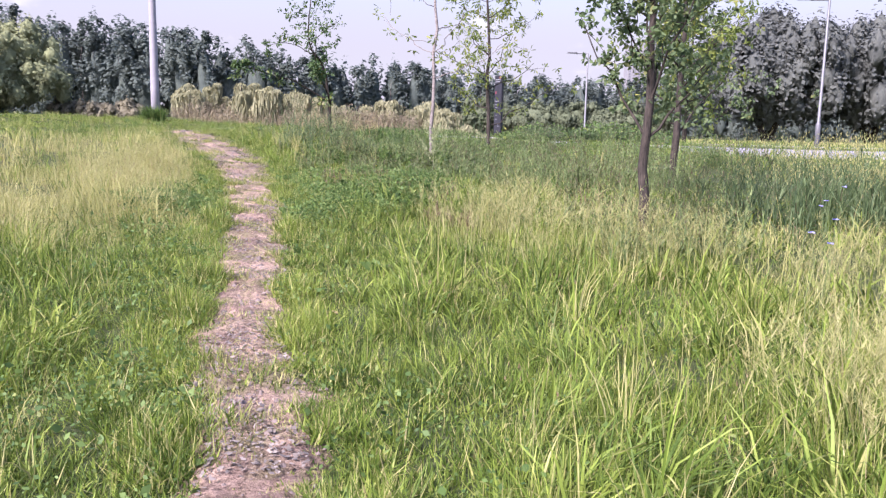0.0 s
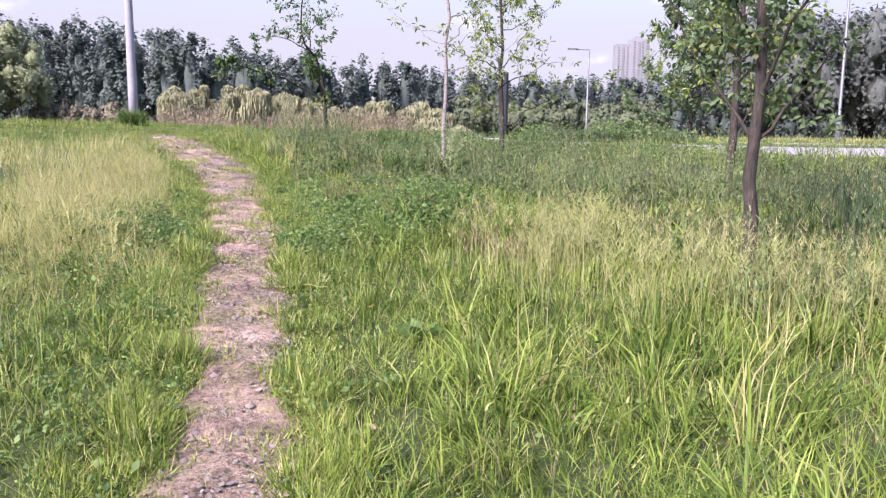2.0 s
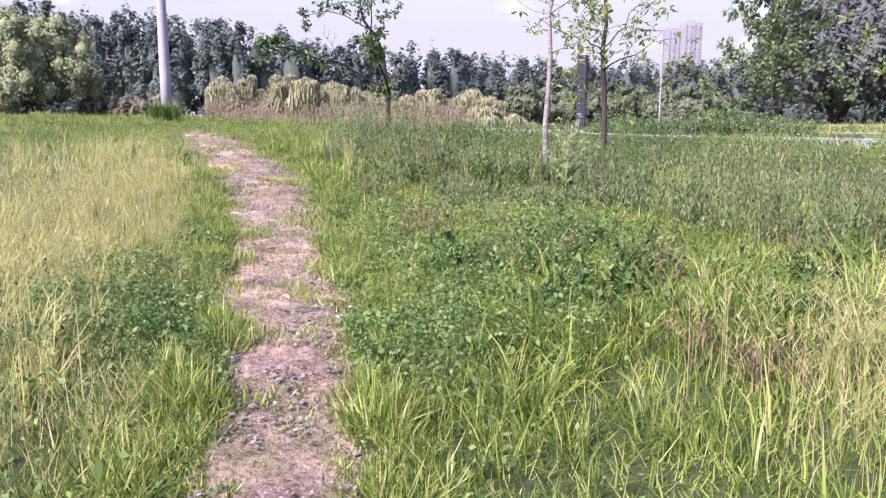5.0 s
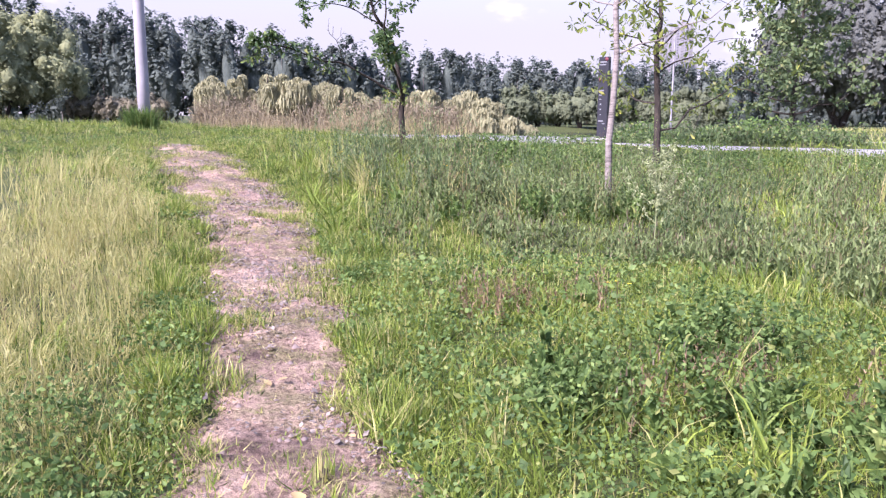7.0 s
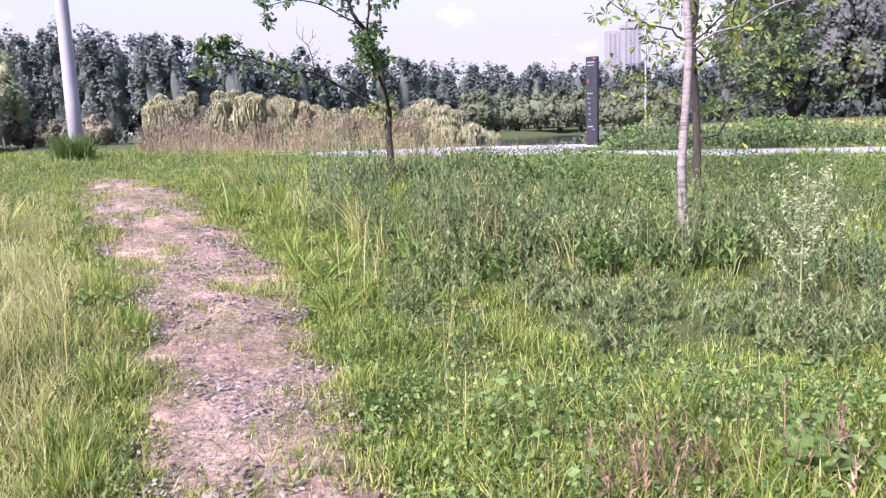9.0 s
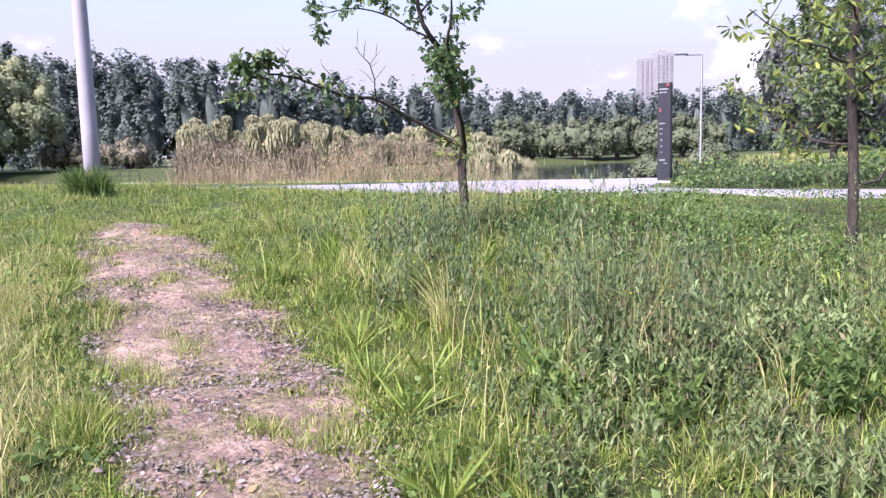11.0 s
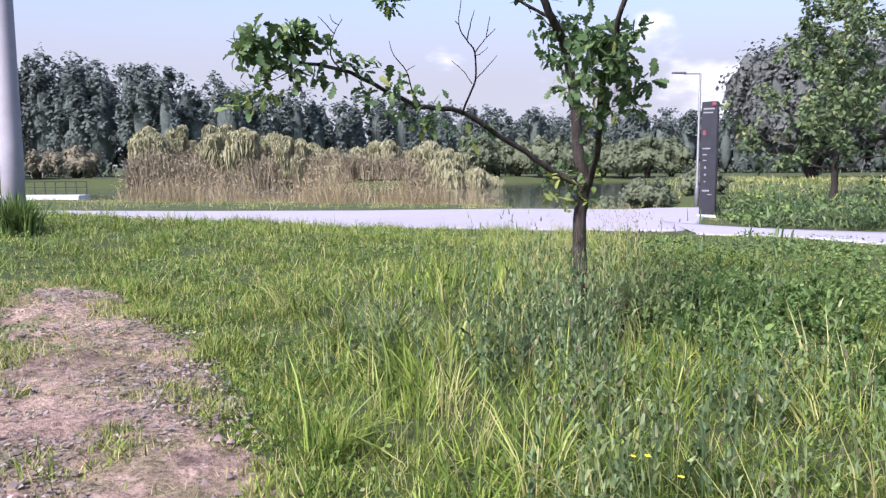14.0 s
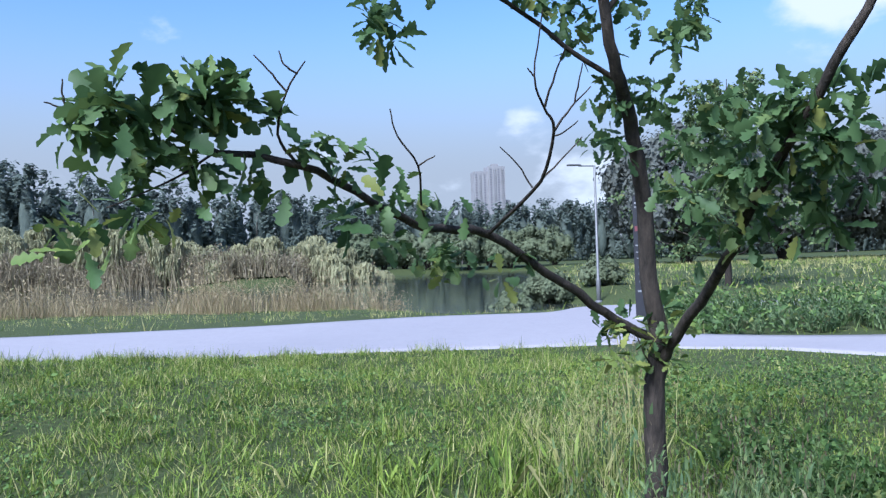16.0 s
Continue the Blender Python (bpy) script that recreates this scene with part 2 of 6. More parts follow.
M_DIRT = dirt_material("pink_dirt")
M_PAVE = soil_material("pale_paving", [(0.3, (0.275, 0.252, 0.275)), (0.7, (0.345, 0.315, 0.345))], 0.85, 0.15)
M_WATER = Nodes("pond_water")
M_WATER = M_WATER.surface((0.035, 0.042, 0.04), 0.08, 0.0, M_WATER.bump(M_WATER.noise(1.2, 3.0, 0.6, (0.35, 1.6, 1)), 0.12, 0.05), 0.5)
M_POLE = plain("pole_paint", (0.30, 0.278, 0.305), 0.55, 0.0, 0.08)
M_STEEL = plain("lamp_steel", (0.17, 0.166, 0.175), 0.5, 0.3, 0.1)
M_DARK = plain("dark_panel", (0.022, 0.022, 0.028), 0.45, 0.0, 0.2)
M_WHITE = plain("white_print", (0.19, 0.19, 0.205), 0.6, 0.0, 0.05)
M_RED = plain("red_print", (0.15, 0.04, 0.05), 0.6, 0.0, 0.05)
M_TOWER = plain("tower_panels", (0.25, 0.238, 0.25), 0.8, 0.0, 0.08, 0.1)
M_TOWERDARK = plain("tower_glass", (0.14, 0.135, 0.16), 0.4, 0.0, 0.1, 0.2)
M_CONCRETE = plain("pale_concrete", (0.55, 0.54, 0.52), 0.85, 0.0, 0.12, 3.0)
M_STONE = plain("grey_pebble", (0.19, 0.145, 0.128), 0.85, 0.0, 0.3, 12.0)

# ---- ground form ----
WATER_Z = 0.45


def sstep(a, b, x):
    t = np.clip((x - a) / (b - a), 0, 1)
    return t * t * (3 - 2 * t)


def trail_x(y):
    """Middle line of the trodden trail."""
    return -0.36 * y - 0.1 * np.maximum(y - 13, 0) ** 1.55 + 0.05 * np.sin(y * 0.9 + 0.5) + 0.16 * sstep(17.5, 19.0, y) - 0.13 * sstep(11, 14, y) * (1 - sstep(17, 19, y))


def near_edge(x):
    """Near edge of the paved way."""
    return 27.6 + 4.9 * sstep(-2.6, -0.2, x) - 1.6 * sstep(-6, -14, x) + 0.35 * np.sin(x * 0.35) + 6.0 * sstep(-20, -60, x)


def far_edge(x):
    return near_edge(x) + 4.7 + 1.2 * sstep(-9, -4, x) - 1.9 * sstep(-2.4, 0, x)


def branch_y(x):
    """Middle line of the narrow side path."""
    return 26.0 + 1.2 * np.exp(-(x + 1.5) / 1.5) + 0.06 * np.maximum(x - 8, 0)


def wave(x, y):
    return (np.sin(x * 0.55 + 1.3) * np.cos(y * 0.47 + 0.4) * 0.07 + np.sin(x * 1.7 + y * 0.9) * 0.025 + np.sin(x * 0.8 - y * 1.9 + 2) * 0.02)


def shore(x, y):
    """Above 0 in the pond, and how far in."""
    near = 45.0 - 4.5 * sstep(-7, -4, x) + 2.0 * np.sin(x * 0.21) + 1.0 * np.sin(x * 0.53)
    far = 97 + 36 * sstep(-16, -6, x) + 3 * np.sin(x * 0.13)
    right = 2.5 + 16 * sstep(66, 100, y) + 1.2 * np.sin(y * 0.3)
    left = -120 + 4 * np.sin(y * 0.1)
    return np.minimum(np.minimum(y - near, far - y), np.minimum(right - x, x - left))


def height(x, y):
    """Height of the ground."""
    x, y = np.asarray(x, float), np.asarray(y, float)
    h = np.interp(y, [-60, -10, 0, 7, 13, 16.5, 20, 23.5, 27, 33, 45, 80, 130, 300], [-0.6, -0.25, 0.12, 0.48, 0.82, 1.02, 1.32, 1.54, 1.44, 1.5, 1.15, 1.5, 1.3, 2.0])
    tilt = -0.034 * (np.clip(x, -22, 12) + 4.5) * sstep(4, 20, y)
    tilt = tilt * (1 - 0.75 * sstep(24, 28, y)) + 0.035 * np.clip(-x - 2.0 - 0.1 * y, 0, 14) * (1 - sstep(10, 24, y))
    flat = 1 - sstep(25.5, 27.0, y)
    h = h + tilt + wave(x, y) * flat
    s = shore(x, y)
    h = h - (h - WATER_Z + 1.2) * sstep(-4.0, 5.0, s)
    far = np.hypot(x, y)
    return h + 3.0 * sstep(170, 600, far)


def np_mesh(name, verts, faces, mat, smooth=True):
    """A mesh from arrays; faces is a list of arrays of triangles or quads."""
    me = bpy.data.meshes.new(name)
    verts = np.asarray(verts, np.float32)
    me.vertices.add(len(verts))
    me.vertices.foreach_set("co", verts.ravel())
    faces = [np.asarray(f, np.int32) for f in (faces if isinstance(faces, list) else [faces]) if len(f)]
    loops = np.concatenate([f.ravel() for f in faces])
    sizes = np.concatenate([np.full(len(f), f.shape[1], np.int32) for f in faces])
    me.loops.add(len(loops))
    me.loops.foreach_set("vertex_index", loops)
    me.polygons.add(len(sizes))
    me.polygons.foreach_set("loop_start", np.concatenate([[0], np.cumsum(sizes)[:-1]]).astype(np.int32))
    me.polygons.foreach_set("use_smooth", np.full(len(sizes), smooth))
    me.update(calc_edges=True)
    for m in (mat if isinstance(mat, (list, tuple)) else [mat]):
        me.materials.append(m)
    return me


def stuff(name, verts, faces, mat, label, category):
    return tagged(new(name, np_mesh(name, verts, faces, mat)), label, category, kind="stuff")


def part(name, me, parent, label=""):
    ob = new(name, me)
    ob.parent = parent
    return tagged(ob, label)


def thing(name, where, label, category, group="", turn=0.0, scale=1.0):
    ob = new(name)
    ob.empty_display_size = 0.2
    ob.matrix_basis = pose(*where, 0, 0, turn) @ Matrix.Scale(scale, 4)
    return tagged(ob, label, category, group)


def bm_mesh(name, bm, mat, smooth=False):
    me = bpy.data.meshes.new(name)
    bm.to_mesh(me)
    bm.free()
    for p in me.polygons:
        p.use_smooth = smooth
    me.materials.append(mat)
    return me


def grid_mesh(name, xs, ys, zf, mat):
    X, Y = np.meshgrid(xs, ys)
    Z = zf(X, Y)
    v = np.stack([X, Y, Z], -1).reshape(-1, 3)
    nx, ny = len(xs), len(ys)
    i = (np.arange(ny - 1)[:, None] * nx + np.arange(nx - 1)[None, :]).ravel()
    return np_mesh(name, v, np.stack([i, i + 1, i + nx + 1, i + nx], 1), mat)


def steps(*runs):
    """Coordinates from runs of (start, end, step)."""
    out = [np.arange(a, b, s) for a, b, s in runs]
    return np.concatenate(out + [[runs[-1][1]]])


gx = steps((-1500, -200, 100), (-200, -60, 7), (-60, -16, 1.2), (-16, 9, 0.45), (9, 40, 1.2), (40, 200, 8), (200, 1500, 100))
gy = steps((-600, -40, 70), (-40, -3, 2.5), (-3, 36, 0.45), (36, 60, 1.0), (60, 180, 4), (180, 2000, 120))
tagged(new("ground", grid_mesh("ground", gx, gy, height, M_GROUND)), "rolling grassy ground with dark soil between tufts", "ground", kind="structure")

water = np_mesh("water", [(-125, 38, WATER_Z), (25, 38, WATER_Z), (25, 140, WATER_Z), (-125, 140, WATER_Z)], np.array([[0, 1, 2, 3]]), M_WATER)
tagged(new("water", water), "still dark pond water with faint ripples", "water", kind="structure")


def strip(name, us, vs, place, mat):
    """A sheet laid over the ground: place(u, v) gives x, y and the lift."""
    U, V = np.meshgrid(us, vs)
    X, Y, L = place(U, V)
    v = np.stack([X, Y, height(X, Y) + L], -1).reshape(-1, 3)
    nx, ny = len(us), len(vs)
    i = (np.arange(ny - 1)[:, None] * nx + np.arange(nx - 1)[None, :]).ravel()
    return np_mesh(name, v, np.stack([i, i + 1, i + nx + 1, i + nx], 1), mat)


def trail_half(y):
    return np.interp(y, [-5, 5, 8, 11, 14, 15.5, 17, 19, 20.5], [0.20, 0.24, 0.31, 0.43, 0.58, 0.74, 0.78, 0.76, 0.45]) + 0.035 * np.sin(y * 2.1) + 0.03 * np.sin(y * 5.3 + 1) + 0.02 * np.sin(y * 11.0)


def trail_place(u, v):
    w = trail_half(v) + 0.10 + 0.07 * np.sin(v * 3.7 + 2 * np.sign(u)) + 0.05 * np.sin(v * 9.1 + np.sign(u))
    edge = 1 - np.abs(u) ** 4
    x = trail_x(v) + u * w
    rough = np.array([noise.fractal((a * 5.0, b * 5.0, 0.3), 0.9, 2.1, 4) for a, b in zip(x.ravel(), v.ravel())]).reshape(x.shape)
    clod = np.array([noise.noise((a * 22.0, b * 22.0, 1.3)) for a, b in zip(x.ravel(), v.ravel())]).reshape(x.shape)
    return x, v, 0.030 * edge - 0.02 * (1 - edge) + 0.018 * rough * edge + 0.011 * clod


trail = strip("trail", np.linspace(-1, 1, 27), np.arange(-4, 20.4, 0.045), trail_place, M_DIRT)
tagged(new("trail", trail), "narrow trodden trail of dry pinkish dirt", "path", kind="structure")


def pave_place(u, v):
    return u, near_edge(u) + v * (far_edge(u) - near_edge(u)), 0.02 - 0.06 * (np.abs(v - 0.5) > 0.497)


pav = strip("pavement", steps((-90, -30, 3), (-30, 12, 0.25), (12, 60, 3)), np.concatenate([[0], np.linspace(0.006, 0.994, 19), [1]]), pave_place, M_PAVE)
tagged(new("pavement", pav), "pale smooth paved promenade beside the pond", "pavement", kind="structure")


def branch_place(u, v):
    return u, branch_y(u) + (v - 0.5) * 2.4, 0.026 - 0.06 * (np.abs(v - 0.5) > 0.49)


side = strip("side_path", steps((-2.3, 10, 0.2), (10, 70, 3)), np.concatenate([[0], np.linspace(0.015, 0.985, 9), [1]]), branch_place, M_PAVE)
tagged(new("side_path", side), "narrow pale paved side path through grass", "path", kind="structure")

# ---- grass ----


def blades(xy, h, w, lean, bend, seg=2, lift=0.0, base=None):
    """Curved tapering blades as arrays of points and faces; seg joints on each."""
    n = len(xy)
    a = RNG.uniform(0, 2 * np.pi, n)
    side = np.stack([np.cos(a), np.sin(a), np.zeros(n)], 1)
    dirn = np.stack([np.cos(bend), np.sin(bend), np.zeros(n)], 1)
    z0 = height(xy[:, 0], xy[:, 1]) if base is None else base
    root = np.stack([xy[:, 0], xy[:, 1], z0 - 0.01 + lift], 1)
    # the blade turns over more and more towards its tip
    rings, c = [], root.copy()
    for k in range(seg + 1):
        s = k / seg
        if k:
            th = np.minimum(lean * (0.1 + 1.7 * (s - 0.5 / seg)), 2.5)
            c = c + (dirn * np.sin(th)[:, None] + np.array([0, 0, 1.0]) * np.cos(th)[:, None]) * (h / seg)[:, None]
        if k < seg:
            ww = (w * (1 - 0.55 * s ** 1.5) * 0.5)[:, None]
            rings += [c - side * ww, c + side * ww]
        else:
            rings.append(c)
    v = np.stack(rings, 1).reshape(-1, 3)
    m = 2 * seg + 1
    i = np.arange(n) * m
    quads = np.concatenate([np.stack([i + 2 * k, i + 2 * k + 1, i + 2 * k + 3, i + 2 * k + 2], 1) for k in range(seg - 1)]) if seg > 1 else np.zeros((0, 4), int)
    tris = np.stack([i + m - 3, i + m - 2, i + m - 1], 1)
    return v, quads, tris


def join(parts):
    """Joins several (points, quads, triangles)."""
    vs, qs, ts, o = [], [], [], 0
    for v, q, t in parts:
        vs.append(v), qs.append(q + o), ts.append(t + o)
        o += len(v)
    return np.concatenate(vs), [np.concatenate(qs), np.concatenate(ts)]


def scatter(n, x0, x1, y0, y1):
    return np.stack([RNG.uniform(x0, x1, n), RNG.uniform(y0, y1, n)], 1)


def fade(xy, s, seed):
    """Soft random field between 0 and 1, patches about s metres across."""
    x, y = xy[:, 0] / s, xy[:, 1] / s
    r = np.random.default_rng(seed).uniform(0, 6.28, 8)
    f = np.sin(x * 1.9 + r[0] + np.sin(y * 1.3 + r[1])) + np.sin(y * 2.3 + r[2] + np.sin(x * 1.1 + r[3])) + 0.6 * np.sin(x * 4.1 + y * 3.3 + r[4]) + 0.6 * np.sin(x * 3.1 - y * 4.7 + r[5])
    return np.clip(0.5 + f / 4.0, 0, 1)


def off_ways(xy, trail_gap=0.0):
    x, y = xy[:, 0], xy[:, 1]
    on_trail = (np.abs(x - trail_x(y)) < trail_half(y) + trail_gap) & (y < 18.6)
    on_pave = (y > near_edge(x) - 0.05) & (y < far_edge(x) + 0.05) & (x < 1.4)
    on_side = (np.abs(y - branch_y(x)) < 1.15) & (x > -2.2)
    wet = shore(x, y) > -1.5
    return ~(on_trail | on_pave | on_side | wet)


def zones(xy):
    """Height of the growth, share of dry grass and share of grass at all, by place."""
    x, y = xy[:, 0], xy[:, 1]
    d = x - trail_x(y)
    right = d > 0
    e = np.abs(d) - trail_half(y)
    lush = right * (1 - sstep(6.0, 8.5, y - 0.8 * np.clip(d - 2.4, 0, 3))) * sstep(0.05, 0.8, e)
    herb = right * sstep(6.5, 8.5, y - 0.8 * np.clip(d - 2.4, 0, 3)) * (1 - sstep(13.0, 14.2, y + 0.25 * np.clip(d, 0, 4)))
    weedy = right * sstep(12.8, 14.2, y + 0.25 * np.clip(d, 0, 4)) * (1 - sstep(18.0, 19.5, y)) * sstep(0.3, 1.0, e)
    rear = right * sstep(17.5, 19.0, y)
    lawn = sstep(16.9, 18.6, y + 0.25 * np.clip(-d, -8, 5)) * np.maximum(1 - sstep(-7.4, -6.5, x + 0.25 * np.sin(y * 1.7)), sstep(20.6, 21.6, y + 0.2 * np.sin(x * 2)) * (1 - sstep(-4.0, -3.0, x)))
    dry_left = (1 - right) * sstep(0.3, 1.0, e) * sstep(5.5, 8.5, y + 0.3 * e) * (1 - lawn) * (1 - 0.45 * sstep(2.6, 3.8, e + 0.8 * np.sin(y * 1.3))) * (0.65 + 0.35 * sstep(0.25, 0.6, fade(xy, 1.6, 8)))
    low_left = (1 - right) * (1 - dry_left)
    h = (0.28 + 0.10 * sstep(2.4, 3.6, d)) * lush + 0.30 * herb + 0.22 * weedy + (0.28 - 0.14 * sstep(-4.6, -3.9, x) + 0.36 * sstep(0.5, 2.5, x)) * rear + 0.25 * dry_left + 0.23 * low_left
    tuss = right * sstep(14.9, 15.8, y) * (1 - sstep(17.2, 18.3, y)) * sstep(0.02, 0.22, e + 0.12 * np.sin(y * 3.1)) * (1 - sstep(0.9, 1.6, e)) * (0.25 + 0.75 * sstep(0.3, 0.55, fade(xy, 0.7, 95)))
    lawn = lawn * (1 - tuss)
    h = h * (1 - tuss) + 0.38 * tuss
    h = h * (0.65 + 0.6 * fade(xy, 1.4, 3)) * (0.2 + 0.8 * np.maximum(sstep(0.06, 0.95, e), tuss)) * (1 - 0.45 * (1 - right) * (1 - sstep(0.45, 0.9, e)) * (1 - sstep(7.5, 9.5, y)))
    h = h * (1 - lawn) + 0.085 * lawn * (0.7 + 0.6 * fade(xy, 1.0, 4))
    h = h * (1 - 0.75 * sstep(-2.8, -1.5, y - np.where(x > -2.2, branch_y(np.maximum(x, -2.2)), 99)) * (y < 28) * (1 - 0.7 * sstep(1.0, 3.0, x)))
    worn = right * sstep(10.0, 11.5, y) * (1 - sstep(14.6, 15.2, y)) * (1 - sstep(0.8, 1.7, e + 0.3 * np.sin(y * 2.7)))
    h = h * (1 - 0.82 * worn) * (1 - 0.45 * right * sstep(11.2, 12.4, y) * (1 - sstep(14.4, 15.4, y)))
    far = sstep(25, 30, y)
    h = h * (1 - far) + (0.13 + 0.09 * sstep(3, 6, x) + 0.08 * sstep(38, 50, y)) * far
    dry = np.clip(0.03 + 0.74 * dry_left + 0.07 * lush * sstep(0.45, 0.8, fade(xy, 1.6, 5)) * sstep(1.0, 2.4, e) + 0.12 * lawn + 0.12 * weedy + 0.22 * tuss, 0, 1)
    dry = np.clip(dry + 0.35 * far * (1 - 0.9 * sstep(-1.0, 1.5, x) * (1 - sstep(40, 48, y))) + 0.08 * rear * (1 - sstep(-4.6, -3.8, x)) * (1 - lawn), 0, 1)
    return h, dry, lawn, e


def grass_field(n_clumps, per, box, width, seg, accept, spread):
    """Tufts of blades that fan out from their middle."""
    c = scatter(n_clumps, *box)
    c = c[accept(c)]
    c = c[off_ways(c, -0.02)]
    h, dry, lawn, e = zones(c)
    # few tufts on the worn edge of the trail
    some = RNG.uniform(0, 1, len(c)) < np.where(e < 0.10, 0.12, np.where(e < 0.28, 0.45, 1.0))
    c, h, dry = c[some], h[some], dry[some]
    gap = fade(c, 0.33, 51)
    thick = RNG.uniform(0, 1, len(c)) < (0.3 + 0.7 * sstep(0.30, 0.52, gap)) * np.where(lawn[some] > 0.5, 0.75 + 0.25 * sstep(0.3, 0.5, fade(c, 0.55, 91)), 1.0)
    c, h, dry, gap = c[thick], h[thick], dry[thick], gap[thick]
    h = h * RNG.uniform(0.55, 1.35, len(c)) * (0.28 + 1.25 * gap)
    is_dry = RNG.uniform(0, 1, len(c)) < dry
    lay = 2.2 + 5.0 * (fade(c, 0.9, 6) - 0.5)
    out = []
    for pick, k in ((~is_dry, 1.0), (is_dry, 1.15)):
        p = np.repeat(c[pick], per, 0)
        hh = np.repeat(h[pick], per) * k * RNG.uniform(0.4, 1.2, len(p))
        a = RNG.uniform(0, 2 * np.pi, len(p))
        r = np.abs(RNG.normal(0, spread, len(p)))
        q = p + np.stack([np.cos(a) * r, np.sin(a) * r], 1)
        L = np.repeat(lay[pick], per)
        bx, by = np.cos(a) + 0.9 * np.cos(L), np.sin(a) + 0.9 * np.sin(L)
        bend = np.arctan2(by, bx) + RNG.normal(0, 0.4, len(p))
        lean = np.abs(RNG.normal(1.2, 0.5, len(p))) * (0.45 if k > 1 else 1.0)
        ww = width * RNG.uniform(0.55, 1.3, len(p)) * np.clip(hh / 0.3, 0.5, 1.25) * (0.6 if k > 1 else 1.0)
        good = off_ways(q, -0.08)
        out.append(blades(q[good], hh[good], ww[good], lean[good], bend[good], seg))
    return out


def band(lo, hi):
    def test(xy):
        d = np.abs(xy[:, 0] - trail_x(xy[:, 1]))
        return (d >= lo) & (d < hi)
    return test


green, dry = [], []
for n, per, box, width, seg, accept, spread in (
        (31000, 17, (-11, 4, 0.8, 20.5), 0.0085, 3, band(0, 1.9), 0.05),
        (19000, 14, (-13, 6, 0.8, 20.5), 0.0105, 2, band(1.9, 4.2), 0.06),
        (24000, 10, (-18, 9, 1.5, 28.0), 0.018, 2, lambda q: band(4.2, 9.5)(q) | ((q[:, 1] > 20.5) & band(0, 9.5)(q)), 0.08),
        (30000, 7, (-34, 26, -8.0, 42.0), 0.030, 1, lambda q: band(9.5, 90)(q) | (q[:, 1] > 28.0) | (q[:, 1] < 1.2), 0.15),
        (11000, 6, (-6, 80, 42.0, 125.0), 0.09, 1, lambda q: q[:, 0] < 0.75 * q[:, 1], 0.4)):
    a, b = grass_field(n, per, box, width, seg, accept, spread)
    green.append(a), dry.append(b)
stuff("meadow_grass", *join(green), M_GRASS, "lush green meadow grass with long bent blades", "grass")
stuff("dry_grass", *join(dry), M_DRY, "straw-coloured dry grass standing among the green", "grass")


def flakes(centres, size, rng, up=0.3, stretch=1.0, wide=0.55, face=None):
    """Small leaf-shaped quads at the given places, turned at random."""
    n = len(centres)
    nrm = rng.normal(0, 1, (n, 3))
    nrm[:, 2] = np.abs(nrm[:, 2]) + up
    if face is not None:
        nrm = nrm * 0.55 + face
    nrm /= np.linalg.norm(nrm, axis=1)[:, None]
    a = np.cross(nrm, rng.normal(0, 1, (n, 3)))
    a /= np.linalg.norm(a, axis=1)[:, None] + 1e-9
    b = np.cross(nrm, a)
    s = (size * rng.uniform(0.6, 1.4, n))[:, None]
    c = np.asarray(centres)
    v = np.stack([c - a * s * stretch, c + b * s * wide, c + a * s * stretch, c - b * s * wide], 1).reshape(-1, 3)
    i = np.arange(n) * 4
    return v, np.stack([i, i + 1, i + 2, i + 3], 1), np.zeros((0, 3), int)


def cores(centres, radii, rng, sides=8, rings=5):
    """Uneven low balls that fill the inside of a crown behind its leaves."""
    centres, radii = np.asarray(centres, float), np.asarray(radii, float)
    n = len(centres)
    p = np.linspace(0.12, np.pi - 0.12, rings)
    a = np.arange(sides) * 2 * np.pi / sides
    u = np.stack([np.sin(p)[:, None] * np.cos(a), np.sin(p)[:, None] * np.sin(a), np.cos(p)[:, None] + 0 * a], -1).reshape(-1, 3)
    v = centres[:, None] + u[None] * radii[:, None] * rng.uniform(0.8, 1.15, (n, len(u), 1))
    i = (np.arange(rings - 1)[:, None] * sides + np.arange(sides)[None]).ravel()
    j = (np.arange(rings - 1)[:, None] * sides + (np.arange(sides)[None] + 1) % sides).ravel()
    q = np.stack([i, i + sides, j + sides, j], 1)
    f = (q[None] + (np.arange(n) * len(u))[:, None, None]).reshape(-1, 4)
    return v.reshape(-1, 3), f, np.zeros((0, 3), int)


def on_ground(xy, lift):
    return np.stack([xy[:, 0], xy[:, 1], height(xy[:, 0], xy[:, 1]) + lift], 1)


def dead_share(q):
    """True where a low blade is dry: mostly on the left of the trail, past the lush part."""
    left = (q[:, 0] < trail_x(q[:, 1])) * sstep(6.0, 9.0, q[:, 1])
    return RNG.uniform(0, 1, len(q)) < 0.06 + 0.72 * left


